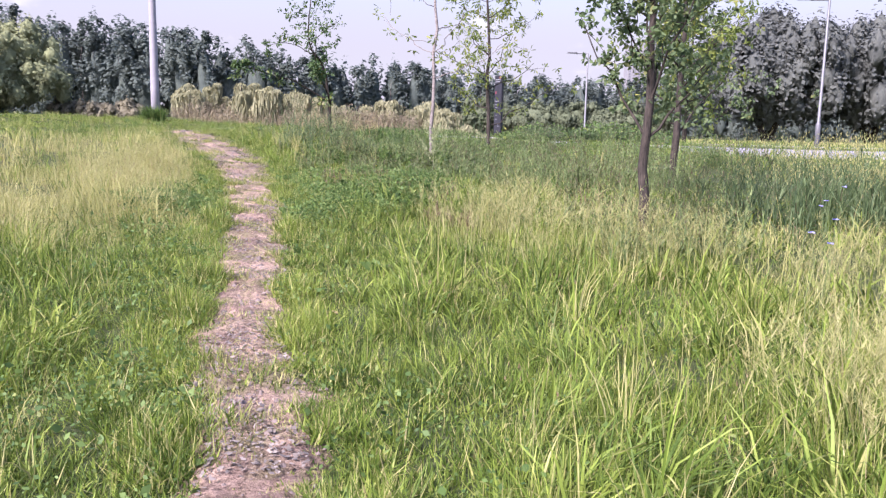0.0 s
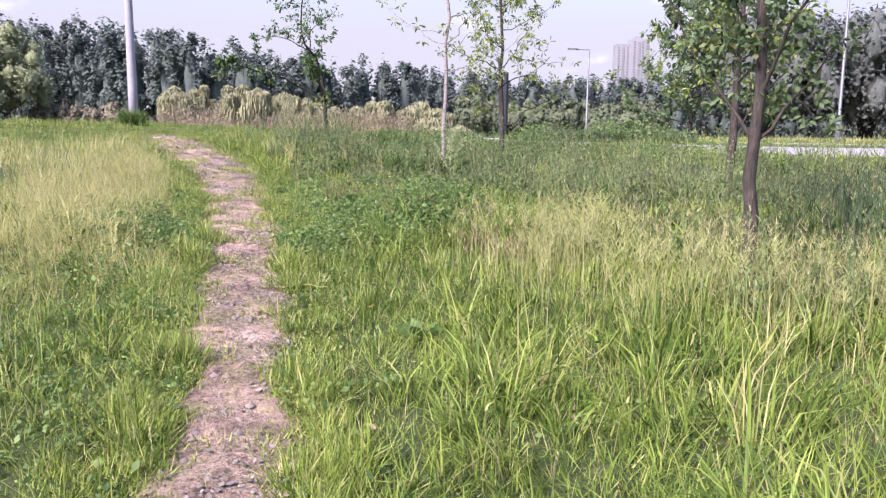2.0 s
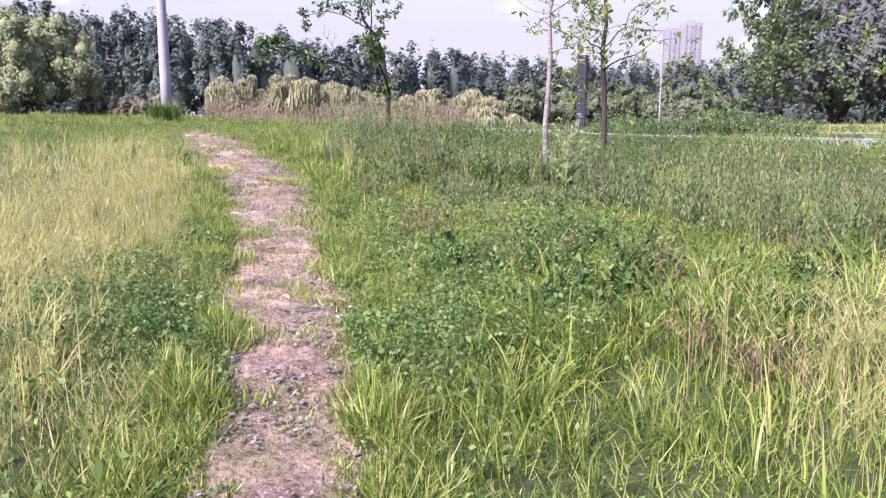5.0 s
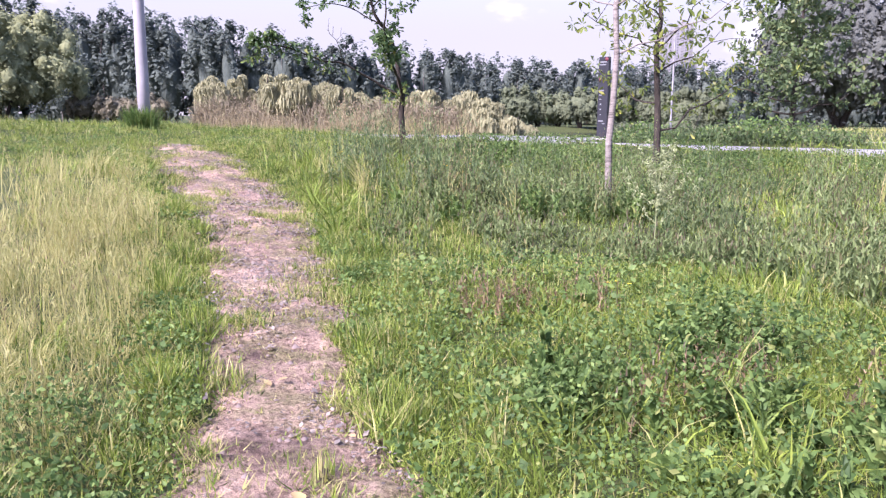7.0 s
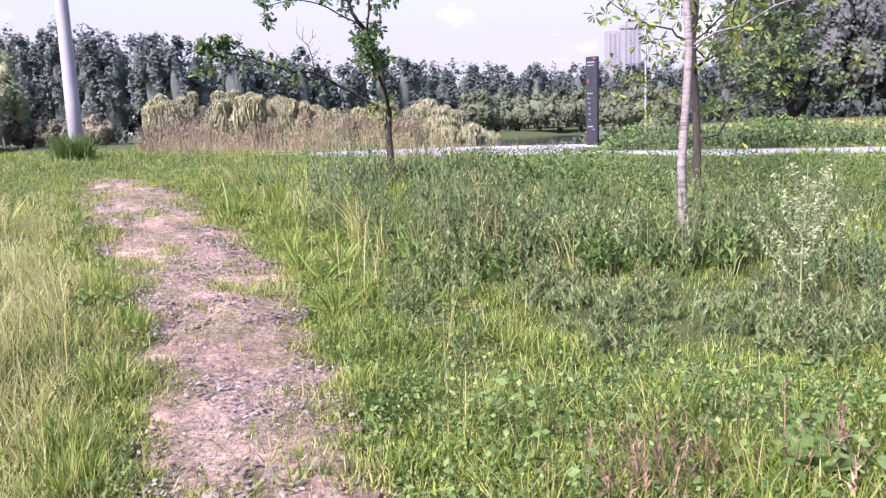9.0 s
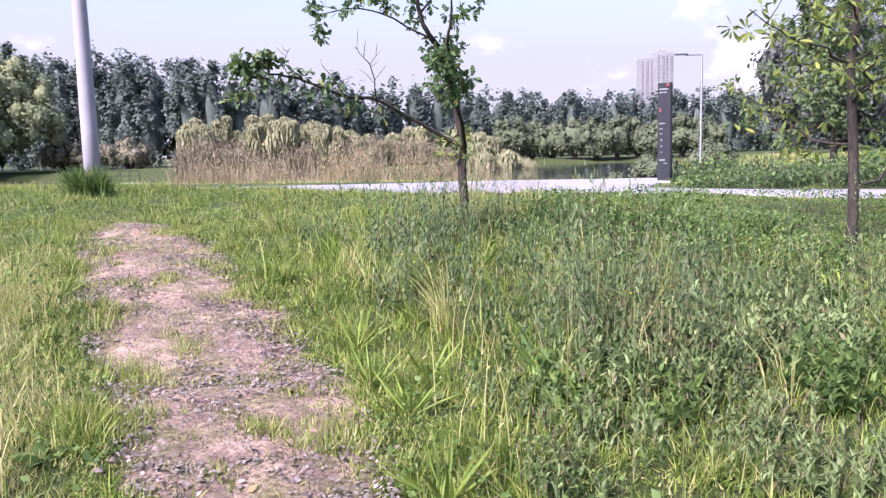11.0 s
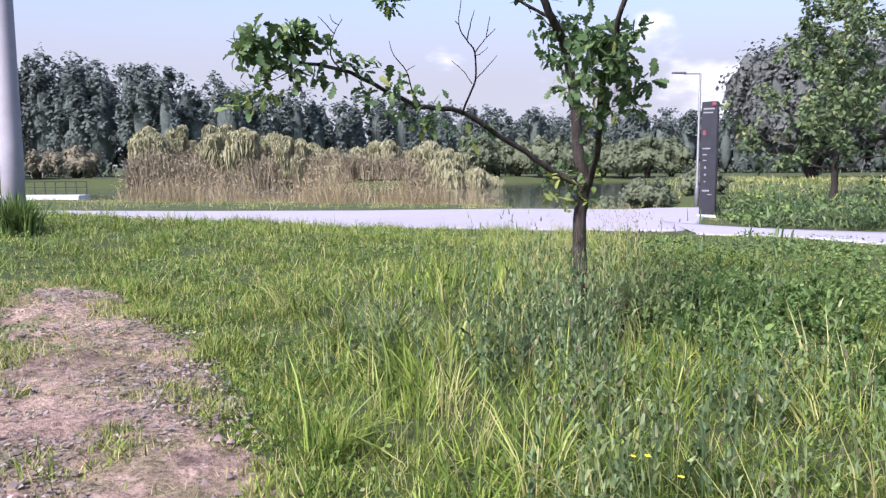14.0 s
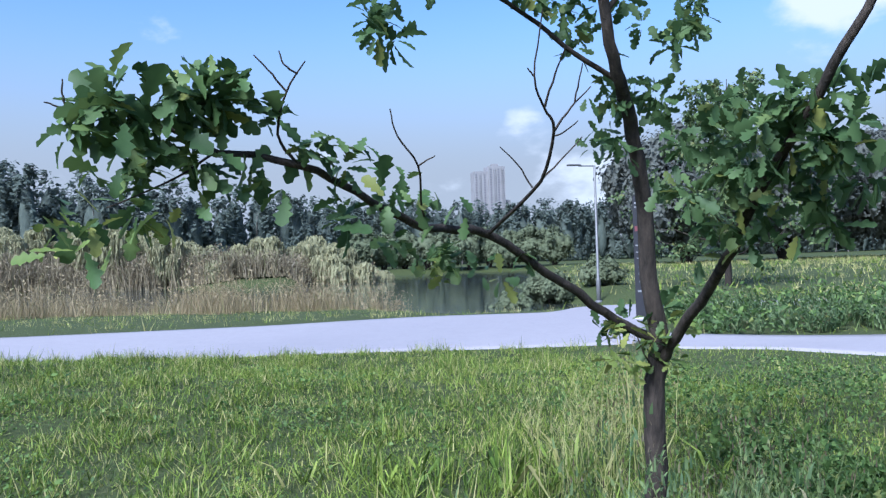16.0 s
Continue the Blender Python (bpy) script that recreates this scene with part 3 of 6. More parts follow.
def rim_grass():
    """Soft low grass that hangs over both edges of the trail."""
    y = RNG.uniform(0.8, 18.5, 4200)
    side = np.where(RNG.uniform(0, 1, len(y)) < 0.5, -1, 1)
    e = RNG.uniform(0.06, 0.6, len(y))
    c = np.stack([trail_x(y) + side * (trail_half(y) + e), y], 1)
    per = 10
    k = np.repeat(np.arange(len(c)), per)
    a = RNG.uniform(0, 6.28, len(k))
    q = c[k] + np.stack([np.cos(a), np.sin(a)], 1) * np.abs(RNG.normal(0, 0.035, len(k)))[:, None]
    hh = (0.045 + 0.2 * e[k]) * RNG.uniform(0.4, 1.5, len(k)) * (0.3 + 1.4 * fade(q, 0.35, 41))
    dead = dead_share(q)
    for m, name, mat, label in ((~dead, "edge_grass", M_GRASS, "soft low grass hanging over the trail's edges"), (dead, "dry_edge_grass", M_DRY, "low straw-coloured grass along the trail's edges")):
        n = int(m.sum())
        b = blades(q[m], hh[m], RNG.uniform(0.005, 0.011, n), np.abs(RNG.normal(0.9, 0.5, n)), a[m] + RNG.normal(0, 0.5, n), 1)
        stuff(name, *join([b]), mat, label, "grass")


rim_grass()


def undergrowth():
    """Short dense blades that close the ground under the tall grass."""
    q = np.concatenate([scatter(130000, -6, 4.5, 0.8, 10.0), scatter(90000, -7.5, 2.5, 10.0, 17.5), scatter(36000, -8.5, -1.5, 16.5, 23.5), scatter(34000, -5.0, 4.5, 19.5, 26.5), scatter(26000, -1.5, 2.2, 0.8, 4.0), scatter(30000, -3.0, 2.0, 10.5, 13.5), scatter(22000, -3.4, -0.8, 0.8, 4.0)])
    q = q[off_ways(q, 0.12)]
    d = np.abs(q[:, 0] - trail_x(q[:, 1]))
    q = q[(d < 4.3) | (q[:, 1] > 11.0)]
    h = zones(q)[0]
    hh = np.clip(h * 0.55, 0.055, 0.17) * RNG.uniform(0.5, 1.4, len(q)) * (0.6 + 0.8 * fade(q, 0.5, 44))
    dead = dead_share(q)
    straw = q[dead], hh[dead]
    q, hh = q[~dead], hh[~dead]
    b = blades(q, hh, RNG.uniform(0.007, 0.014, len(q)), np.abs(RNG.normal(0.8, 0.5, len(q))), RNG.uniform(0, 6.28, len(q)), 1)
    stuff("undergrowth", *join([b]), M_GRASS, "short dense green blades under the tall grass", "grass")
    q, hh = straw
    b = blades(q, hh * 1.3, RNG.uniform(0.004, 0.009, len(q)), np.abs(RNG.normal(0.5, 0.3, len(q))), RNG.uniform(0, 6.28, len(q)), 1)
    stuff("straw_undergrowth", *join([b]), M_DRY, "short dry blades between the tufts", "grass")


undergrowth()


def turf():
    """Short turf on the mown part, on the worn edges of the trail and in bands across it."""
    ty = RNG.uniform(1.0, 20.5, 26000)
    c = np.concatenate([scatter(21000, -15, -3.0, 17.2, 27.5), scatter(12000, -11, 1, 0.8, 20.6), scatter(6500, -5.6, -2.2, 10.5, 15.3), np.stack([trail_x(ty) + RNG.uniform(-1, 1, len(ty)) * (trail_half(ty) + 0.3), ty], 1)])
    d = np.abs(c[:, 0] - trail_x(c[:, 1])) - trail_half(c[:, 1])
    h, dry, lawn, e = zones(c)
    tread = (d < 0.0) & (c[:, 1] < 20.5)
    side = (c[:, 0] > trail_x(c[:, 1])) & (c[:, 1] > 10.5) & (c[:, 1] < 15.3)
    rim = (d >= 0.0) & (d < np.where(side, 1.6, 0.42)) & (c[:, 1] < 20.5)
    bands = sstep(0.42, 0.66, fade(c * np.array([0.8, 1.2]), 0.24, 15)) * sstep(0.3, 0.6, fade(c, 0.9, 16))
    worn = sstep(-0.30, 0.02, d) * sstep(0.35, 0.6, fade(c, 0.33, 17))
    p = np.where(tread, np.clip(0.9 * bands * (0.45 + 0.55 * sstep(-0.3, 0.0, d)) + 0.8 * worn, 0, 1) * (0.7 + 0.3 * sstep(6, 12, c[:, 1])) + 0.30 * sstep(12.5, 15.5, c[:, 1]) * sstep(0.4, 0.6, fade(c, 0.2, 93)), np.where(rim, 0.75, lawn * (0.5 + 0.5 * sstep(0.28, 0.5, fade(c, 0.55, 91)))))
    c = c[RNG.uniform(0, 1, len(c)) < p]
    on = np.abs(c[:, 0] - trail_x(c[:, 1])) - trail_half(c[:, 1]) < 0.0
    ok = (c[:, 1] < near_edge(c[:, 0]) - 0.1)
    c, on = c[ok], on[ok] & (c[ok][:, 1] < 20.5)
    per = 9
    k = np.repeat(np.arange(len(c)), per)
    q = c[k] + RNG.normal(0, 0.045, (len(k), 2))
    hh = np.where(on[k], 0.05, 0.085) * RNG.uniform(0.4, 1.5, len(k)) * (0.25 + 1.8 * fade(q, 0.3, 52) ** 1.6)
    v = [(q[m], hh[m]) for m in (RNG.uniform(0, 1, len(k)) < np.where(on[k], 0.62, 0.85), RNG.uniform(0, 1, len(k)) < np.where(on[k], 0.38, 0.15))]
    for (p, hgt), name, mat, label in zip(v, ("short_turf", "dry_turf"), (M_GRASS, M_DRY), ("short green turf on the mown slope and trail edges", "short straw-coloured turf on the worn trail")):
        b = blades(p, hgt, RNG.uniform(0.006, 0.012, len(p)), np.abs(RNG.normal(0.9, 0.5, len(p))), RNG.uniform(0, 6.28, len(p)), 1, 0.026)
        stuff(name, *join([b]), mat, label, "grass")


turf()


def herbs():
    """Low broad leaves along the trail and in the moist patch beside it."""
    xy = np.concatenate([scatter(520000, -12, 5, 0.8, 24.0), scatter(330000, -5, 3, 8.0, 14.5)])
    xy = xy[off_ways(xy, 0.0)]
    d = xy[:, 0] - trail_x(xy[:, 1])
    e = np.abs(d) - trail_half(xy[:, 1])
    y = xy[:, 1]
    clump = sstep(0.45, 0.75, fade(xy, 0.7, 11))
    edge = np.exp(-(e / 0.5) ** 2) * 0.62 * (0.3 + 0.7 * clump) + 0.10 * clump * (e < 4) * (y < 9)
    left = (d < 0) * np.exp(-((e - 0.5) / 0.7) ** 2) * (1 - sstep(8, 11, y)) * 0.8 * (0.25 + 0.75 * clump)
    wet = 0.36 * (d > 0) * sstep(8.0, 10.0, y + 0.8 * np.sin(xy[:, 0] * 2.1)) * (1 - sstep(12.2, 14, y + 0.25 * np.clip(d, 0, 4))) * sstep(0.1, 0.6, e) * (1 - sstep(3.4, 4.5, e)) * (0.35 + 0.65 * clump) * (1 - sstep(2.4, 3.6, e))
    back = sstep(-4.6, -3.9, xy[:, 0]) * sstep(17.0, 18.5, y) * (0.35 + 0.65 * clump) * (1 - sstep(-4.2, -2.8, y - branch_y(np.maximum(xy[:, 0], -1.5))))
    mown = zones(xy)[2] * clump * 0.55
    p = np.clip(edge + left + wet + back + mown, 0, 1)
    k = RNG.uniform(0, 1, len(xy)) < p
    xy, wet, back, e = xy[k], wet[k], back[k], e[k]
    top = 0.07 + 0.11 * sstep(0.1, 0.6, e) + 0.30 * wet + 0.13 * back - 0.09 * mown[k]
    pts = on_ground(xy, top * np.sqrt(RNG.uniform(0.05, 1.0, len(xy))) + (0.06 + 0.14 * wet) * (fade(xy, 0.45, 12) - 0.3).clip(0))
    pick = RNG.uniform(0, 1, len(xy))
    size = np.where(pick < 0.04, 0.023, np.where(pick < 0.25, 0.016, 0.0105)) * (1 + 0.3 * back)
    v = flakes(pts, size, RNG, 0.5, 1.0, 0.62)
    stuff("low_herbs", *join([v]), M_CLOVER, "clover and broad-leaved herbs low beside the trail", "herbs")


herbs()


def weed_mass(name, xy, hh, leaves, leaf, mat, head_mat, heads, label, spread=0.5, head_size=0.012, broad=0.28):
    """Many upright weeds: thin stems, narrow side leaves and seed heads."""
    n = len(xy)
    lean, bend = np.abs(RNG.normal(0.16, 0.12, n)), RNG.uniform(0, 6.28, n)
    stems = blades(xy, hh, np.full(n, 0.007), lean, bend, 2)
    k = np.repeat(np.arange(n), leaves)
    s = RNG.uniform(0.1, 1.0, len(k))
    base = on_ground(xy, 0)[k]
    dirn = np.stack([np.cos(bend), np.sin(bend)], 1)[k]
    base[:, :2] += dirn * (lean[k] * hh[k] * s * s)[:, None]
    base[:, 2] += hh[k] * s * (1 - 0.35 * lean[k] * s)
    # leaves leave the stem as short blades
    size = leaf * (1.5 - 0.9 * s) * RNG.uniform(0.6, 1.5, len(k))
    lv = blades(base[:, :2], size * 1.2, size * broad, RNG.uniform(0.5, 1.6, len(k)), RNG.uniform(0, 6.28, len(k)), 2, 0.0, base[:, 2])
    stuff(name, *join([stems, lv]), mat, label, "weeds")
    if heads:
        k = np.repeat(np.arange(n), heads)
        top = on_ground(xy, 0)[k]
        top[:, :2] += np.stack([np.cos(bend), np.sin(bend)], 1)[k] * (lean[k] * hh[k])[:, None] + RNG.normal(0, 0.03, (len(k), 2))
        top[:, 2] += hh[k] * (1 - 0.35 * lean[k]) + RNG.normal(-0.04, 0.05, len(k))
        hv = blades(top[:, :2], head_size * RNG.uniform(2.5, 5.0, len(k)), head_size * RNG.uniform(0.5, 1.0, len(k)), RNG.uniform(0, 0.6, len(k)), RNG.uniform(0, 6.28, len(k)), 2, 0.0, top[:, 2])
        stuff(name + "_heads", *join([hv]), head_mat, "seed heads on top of the standing weeds", "seed heads")


def patch(n, cx, cy, rx, ry, turn=0.0):
    """Places in a soft oval patch, drawn together into clusters."""
    m = max(1, n // 14)
    hub = np.clip(RNG.normal(0, 0.5, (m, 2)), -1.2, 1.2) * (rx, ry)
    p = hub[RNG.integers(0, m, n)] + RNG.normal(0, 0.12, (n, 2))
    c, s = math.cos(turn), math.sin(turn)
    q = np.stack([cx + p[:, 0] * c - p[:, 1] * s, cy + p[:, 0] * s + p[:, 1] * c], 1)
    return q[off_ways(q, 0.25)]


# the grey-green stand on the right of the trail before the young oak
xy = np.concatenate([patch(130, -4.3, 16.7, 1.1, 1.3), patch(100, -3.2, 16.6, 1.5, 1.5), patch(80, -1.8, 15.4, 1.8, 1.4), patch(110, -5.3, 18.3, 0.9, 0.7)])
xy = xy[xy[:, 0] - trail_x(xy[:, 1]) > 1.1]
weed_mass("grey_weeds", xy, RNG.uniform(0.35, 1.0, len(xy)) * (0.35 + 1.0 * fade(xy, 0.6, 24)), 26, 0.040, M_GREYWEED, M_GREYWEED, 8, "grey-green upright weeds with narrow leaves", 0.6, 0.012, 0.30)
# darker weeds with brown heads, in patches
xy = np.concatenate([patch(220, 0.2, 15.6, 2.4, 1.2), patch(180, 0.0, 11.9, 1.3, 0.9), patch(190, 3.4, 14.5, 2.2, 2.0), patch(120, -0.3, 18.0, 1.6, 0.8), patch(300, 0.6, 13.2, 1.8, 1.1), patch(180, 2.6, 12.5, 1.5, 1.0), patch(150, -4.0, 16.4, 1.6, 1.2), patch(60, -4.55, 19.55, 0.3, 0.2), patch(70, -5.2, 19.2, 0.4, 0.3), patch(120, -3.4, 15.6, 0.9, 0.6), patch(200, 1.2, 11.6, 1.1, 0.7), patch(140, -2.8, 16.8, 1.0, 0.8), patch(220, 5.5, 19.0, 2.2, 1.6), patch(160, 2.6, 18.6, 1.5, 1.2), patch(200, -1.6, 15.9, 0.7, 0.5), patch(140, 1.2, 9.6, 0.9, 0.5), patch(170, 1.5, 7.3, 0.9, 0.6)])
weed_mass("dark_weeds", xy, RNG.uniform(0.35, 0.85, len(xy)) * (0.4 + 1.0 * fade(xy, 0.6, 25)), 18, 0.045, M_WEED, M_HEAD, 5, "dark green weeds with brown thistle-like heads", 0.6, 0.009)
# lower weeds where the stand begins
xy = np.concatenate([patch(260, -2.3, 13.7, 1.6, 0.7), patch(180, -0.3, 13.6, 1.4, 0.8), patch(200, -3.4, 14.7, 0.8, 0.5)])
weed_mass("low_weeds", xy, RNG.uniform(0.10, 0.32, len(xy)) * (0.6 + 0.7 * fade(xy, 0.5, 26)), 18, 0.05, M_WEED, M_HEAD, 2, "low dark green weeds between the grass", 0.6, 0.012, 0.24)
# rank growth behind the promenade, round the stele
xy = scatter(1100, -0.9, 5.5, 27.8, 32.2)
xy = xy[off_ways(xy)]
weed_mass("rank_weeds", xy, RNG.uniform(0.2, 0.58, len(xy)) * (0.6 + 0.7 * fade(xy, 1.3, 18)) * sstep(-1.4, 0.6, xy[:, 0]), 14, 0.10, M_GREYWEED, M_DRY, 0, "rank green herbs on the verge beside the stele", 0.7, 0.03)
xy = scatter(5200, -1.0, 5.5, 27.6, 32.3)
xy = xy[off_ways(xy)]
xy = xy[RNG.uniform(0, 1, len(xy)) < fade(xy, 1.1, 61)]
stuff("verge_herbs", *join([flakes(on_ground(xy, RNG.uniform(0.1, 0.6, len(xy)) * sstep(-1.6, 0.6, xy[:, 0]) * (0.4 + 0.9 * fade(xy, 1.3, 18))), 0.055, RNG, 0.4, 1.0, 0.5)]), M_CLOVER, "leafy green herbs crowding the verge", "herbs")
# dark leafy weeds at the foot of the stand
xy = np.concatenate([patch(200, -3.6, 15.5, 0.6, 0.4), patch(120, -2.6, 16.2, 0.7, 0.5)])
weed_mass("dark_herbs", xy, RNG.uniform(0.18, 0.5, len(xy)) * (0.5 + 0.8 * fade(xy, 0.5, 29)), 18, 0.06, M_WEED, M_HEAD, 0, "dark green broad-leaved weeds at the stand's foot", 0.6, 0.012, 0.36)
# leafy plants in the moist patch
xy = np.concatenate([patch(110, -2.9, 15.6, 1.2, 0.8), patch(70, -3.9, 15.2, 0.5, 0.4), patch(120, -1.2, 16.2, 1.2, 0.9), patch(180, -2.3, 10.2, 1.7, 1.7), patch(140, -0.4, 10.0, 1.6, 1.4), patch(160, -1.2, 17.6, 1.8, 1.0), patch(200, -2.2, 19.6, 1.8, 1.4), patch(240, -3.4, 20.2, 0.7, 0.8), patch(120, -4.1, 19.4, 0.4, 0.4)])
weed_mass("leafy_herbs", xy, RNG.uniform(0.14, 0.42, len(xy)) * (0.5 + 0.8 * fade(xy, 0.5, 28)), 18, 0.065, M_CLOVER, M_HEAD, 0, "leafy green herbs standing among the grass", 0.6, 0.012, 0.42)
# tall dry stalks scattered in the meadow
xy = np.concatenate([scatter(500, -9, -3.6, 3.0, 16.0), scatter(170, -0.8, 5.5, 2.0, 12.0), patch(60, -5.0, 21.4, 0.9, 0.8), patch(40, -3.9, 15.7, 0.5, 0.5)])
d = xy[:, 0] - trail_x(xy[:, 1])
xy = xy[np.abs(d) > 0.9]
weed_mass("dry_stalks", xy, RNG.uniform(0.35, 0.7, len(xy)), 3, 0.03, M_DRY, M_STALK, 9, "tall dry stalks with feathery seed tops", 0.5, 0.006)
# withered brown weeds low among the herbs
xy = np.concatenate([patch(90, -1.6, 10.6, 0.7, 0.3), patch(80, 0.2, 11.2, 0.9, 0.4), patch(60, -2.6, 11.9, 0.5, 0.3), patch(70, 1.0, 10.1, 0.6, 0.4), patch(60, -0.9, 8.8, 0.4, 0.3)])
weed_mass("withered_weeds", xy, RNG.uniform(0.10, 0.34, len(xy)), 14, 0.035, M_STALK, M_HEAD, 4, "withered brown weeds low among green herbs", 0.6, 0.010, 0.22)
# a stand of tall pinkish reed grass out in the meadow
xy = np.concatenate([patch(700, 3.9, 9.2, 1.5, 0.9), patch(320, 6.2, 12.5, 1.8, 1.4)])
weed_mass("reed_grass", xy, RNG.uniform(0.7, 1.2, len(xy)), 6, 0.14, M_GREYWEED, M_DRY, 7, "tall pale green reed grass with thin plumes", 0.5, 0.008, 0.06)


def seed_grass():
    """Thin culms with open, airy panicles that stand over the leaves as a pale veil."""
    xy = np.concatenate([patch(380, 1.9, 3.4, 0.9, 1.2), patch(520, 1.3, 6.8, 1.5, 0.7), patch(320, 2.9, 5.6, 0.9, 1.0), patch(500, 0.2, 8.3, 1.0, 0.7), patch(800, -5.0, 9.5, 1.3, 2.6), patch(700, -6.4, 13.0, 1.3, 2.2), patch(260, -4.4, 6.2, 1.0, 1.2), patch(70, -5.2, 20.6, 0.8, 0.5)])
    d = xy[:, 0] - trail_x(xy[:, 1])
    xy = xy[np.abs(d) > trail_half(xy[:, 1]) + 0.45]
    n = len(xy)
    hh, lean, bend = RNG.uniform(0.32, 0.68, n), np.abs(RNG.normal(0.25, 0.15, n)), RNG.uniform(0, 6.28, n)
    hh = hh * np.where(xy[:, 0] < trail_x(xy[:, 1]), 0.8, 1.0)
    culm = blades(xy, hh, np.full(n, 0.0035), lean, bend, 2)
    k = np.repeat(np.arange(n), 12)
    s = RNG.uniform(0.68, 1.0, len(k))
    base = on_ground(xy, 0)[k]
    base[:, :2] += np.stack([np.cos(bend), np.sin(bend)], 1)[k] * (0.95 * lean[k] * hh[k] * s * s)[:, None]
    base[:, 2] += hh[k] * s * (1 - 0.1 * lean[k])
    ray = hh[k] * 0.14 * (1.25 - s) / 0.4 * RNG.uniform(0.5, 1.2, len(k))
    tuft = blades(base[:, :2], ray, RNG.uniform(0.003, 0.006, len(k)), RNG.uniform(0.4, 1.3, len(k)), RNG.uniform(0, 6.28, len(k)), 1, 0.0, base[:, 2])
    stuff("seed_grass", *join([culm, tuft]), M_HAZE, "pale airy seed heads of meadow grass over the leaves", "grass")


seed_grass()


def pebbles():
    """Small stones pressed into the trail."""
    n = 9500
    y = np.where(RNG.uniform(0, 1, n) < 0.5, RNG.uniform(1.5, 20.2, n), RNG.uniform(12.0, 18.5, n))
    x = trail_x(y) + RNG.normal(0, 0.5, n) * (trail_half(y) + 0.05)
    m = RNG.uniform(0, 1, n) < 0.35 + 0.65 * sstep(0.45, 0.7, fade(np.stack([x, y], 1), 0.6, 19))
    x, y = x[m], y[m]
    r = RNG.gamma(2.0, 0.0045, len(x)).clip(0.004, 0.03)
    t = np.array([[1, 0, 0], [0.3, 0.95, 0], [-0.8, 0.6, 0], [-0.8, -0.6, 0], [0.3, -0.95, 0], [0.1, 0.1, 0.75], [-0.35, -0.1, 0.6]])
    a = RNG.uniform(0, 6.28, len(x))
    c, s = np.cos(a), np.sin(a)
    v = t[None] * r[:, None, None] * RNG.uniform(0.7, 1.3, (len(x), 7, 3))
    v = np.stack([v[..., 0] * c[:, None] - v[..., 1] * s[:, None], v[..., 0] * s[:, None] + v[..., 1] * c[:, None], v[..., 2]], -1)
    v += np.stack([x, y, height(x, y) + 0.024], 1)[:, None]
    f = np.array([[0, 1, 5], [1, 2, 6], [1, 6, 5], [2, 3, 6], [3, 4, 6], [4, 5, 6], [4, 0, 5]])
    i = (np.arange(len(x)) * 7)[:, None, None]
    stuff("pebbles", v.reshape(-1, 3), (f[None] + i).reshape(-1, 3), M_STONE, "small grey stones pressed into the trail", "stones")


pebbles()


def trail_litter():
    """Dark crumbs of soil, bark and old leaves strewn on the upper trail."""
    y = RNG.uniform(1.5, 20.0, 60000)
    y = y[RNG.uniform(0, 1, len(y)) < 0.25 + 0.75 * sstep(11.5, 14.5, y)]
    x = trail_x(y) + RNG.uniform(-1.05, 1.05, len(y)) * trail_half(y)
    xy = np.stack([x, y], 1)
    xy = xy[RNG.uniform(0, 1, len(xy)) < sstep(0.35, 0.7, fade(xy, 0.45, 71))]
    c = on_ground(xy, 0.038 + RNG.uniform(0, 0.014, len(xy)))
    stuff("trail_litter", *join([flakes(c, RNG.uniform(0.004, 0.017, len(xy)), RNG, 2.5, 1.0, 0.6)]), M_CHIP, "dark crumbs and old leaf litter strewn on the trail", "litter")


trail_litter()


def clods():
    """Crumbled lumps of dry earth on the trail, and bits of straw between them."""
    y = RNG.uniform(1.5, 20.0, 2200)
    x = trail_x(y) + RNG.uniform(-1.1, 1.1, len(y)) * trail_half(y)
    m = RNG.uniform(0, 1, len(y)) < sstep(0.3, 0.7, fade(np.stack([x, y], 1), 0.5, 72))
    x, y = x[m], y[m]
    r = RNG.gamma(2.0, 0.004, len(x)).clip(0.004, 0.026) * (0.6 + 0.4 * sstep(6, 12, y))
    v, f, none = cores(np.stack([x, y, height(x, y) + 0.030], 1), np.stack([r, r, r * 0.55], 1), RNG, 5, 4)
    stuff("dirt_clods", v, [f], M_DIRT, "crumbled lumps of dry earth on the trail", "earth")
    y = RNG.uniform(3.0, 20.0, 2400)
    xy = np.stack([trail_x(y) + RNG.normal(0, 0.75, len(y)) * trail_half(y), y], 1)
    xy = xy[RNG.uniform(0, 1, len(xy)) < sstep(0.4, 0.7, fade(xy, 0.4, 73))]
    b = blades(xy, RNG.uniform(0.03, 0.10, len(xy)), RNG.uniform(0.003, 0.006, len(xy)), RNG.uniform(1.5, 2.6, len(xy)), RNG.uniform(0, 6.28, len(xy)), 2, 0.042)
    stuff("straw_bits", *join([b]), M_DRY, "short bits of straw lying on the trail", "straw")


clods()

# ---- trees ----


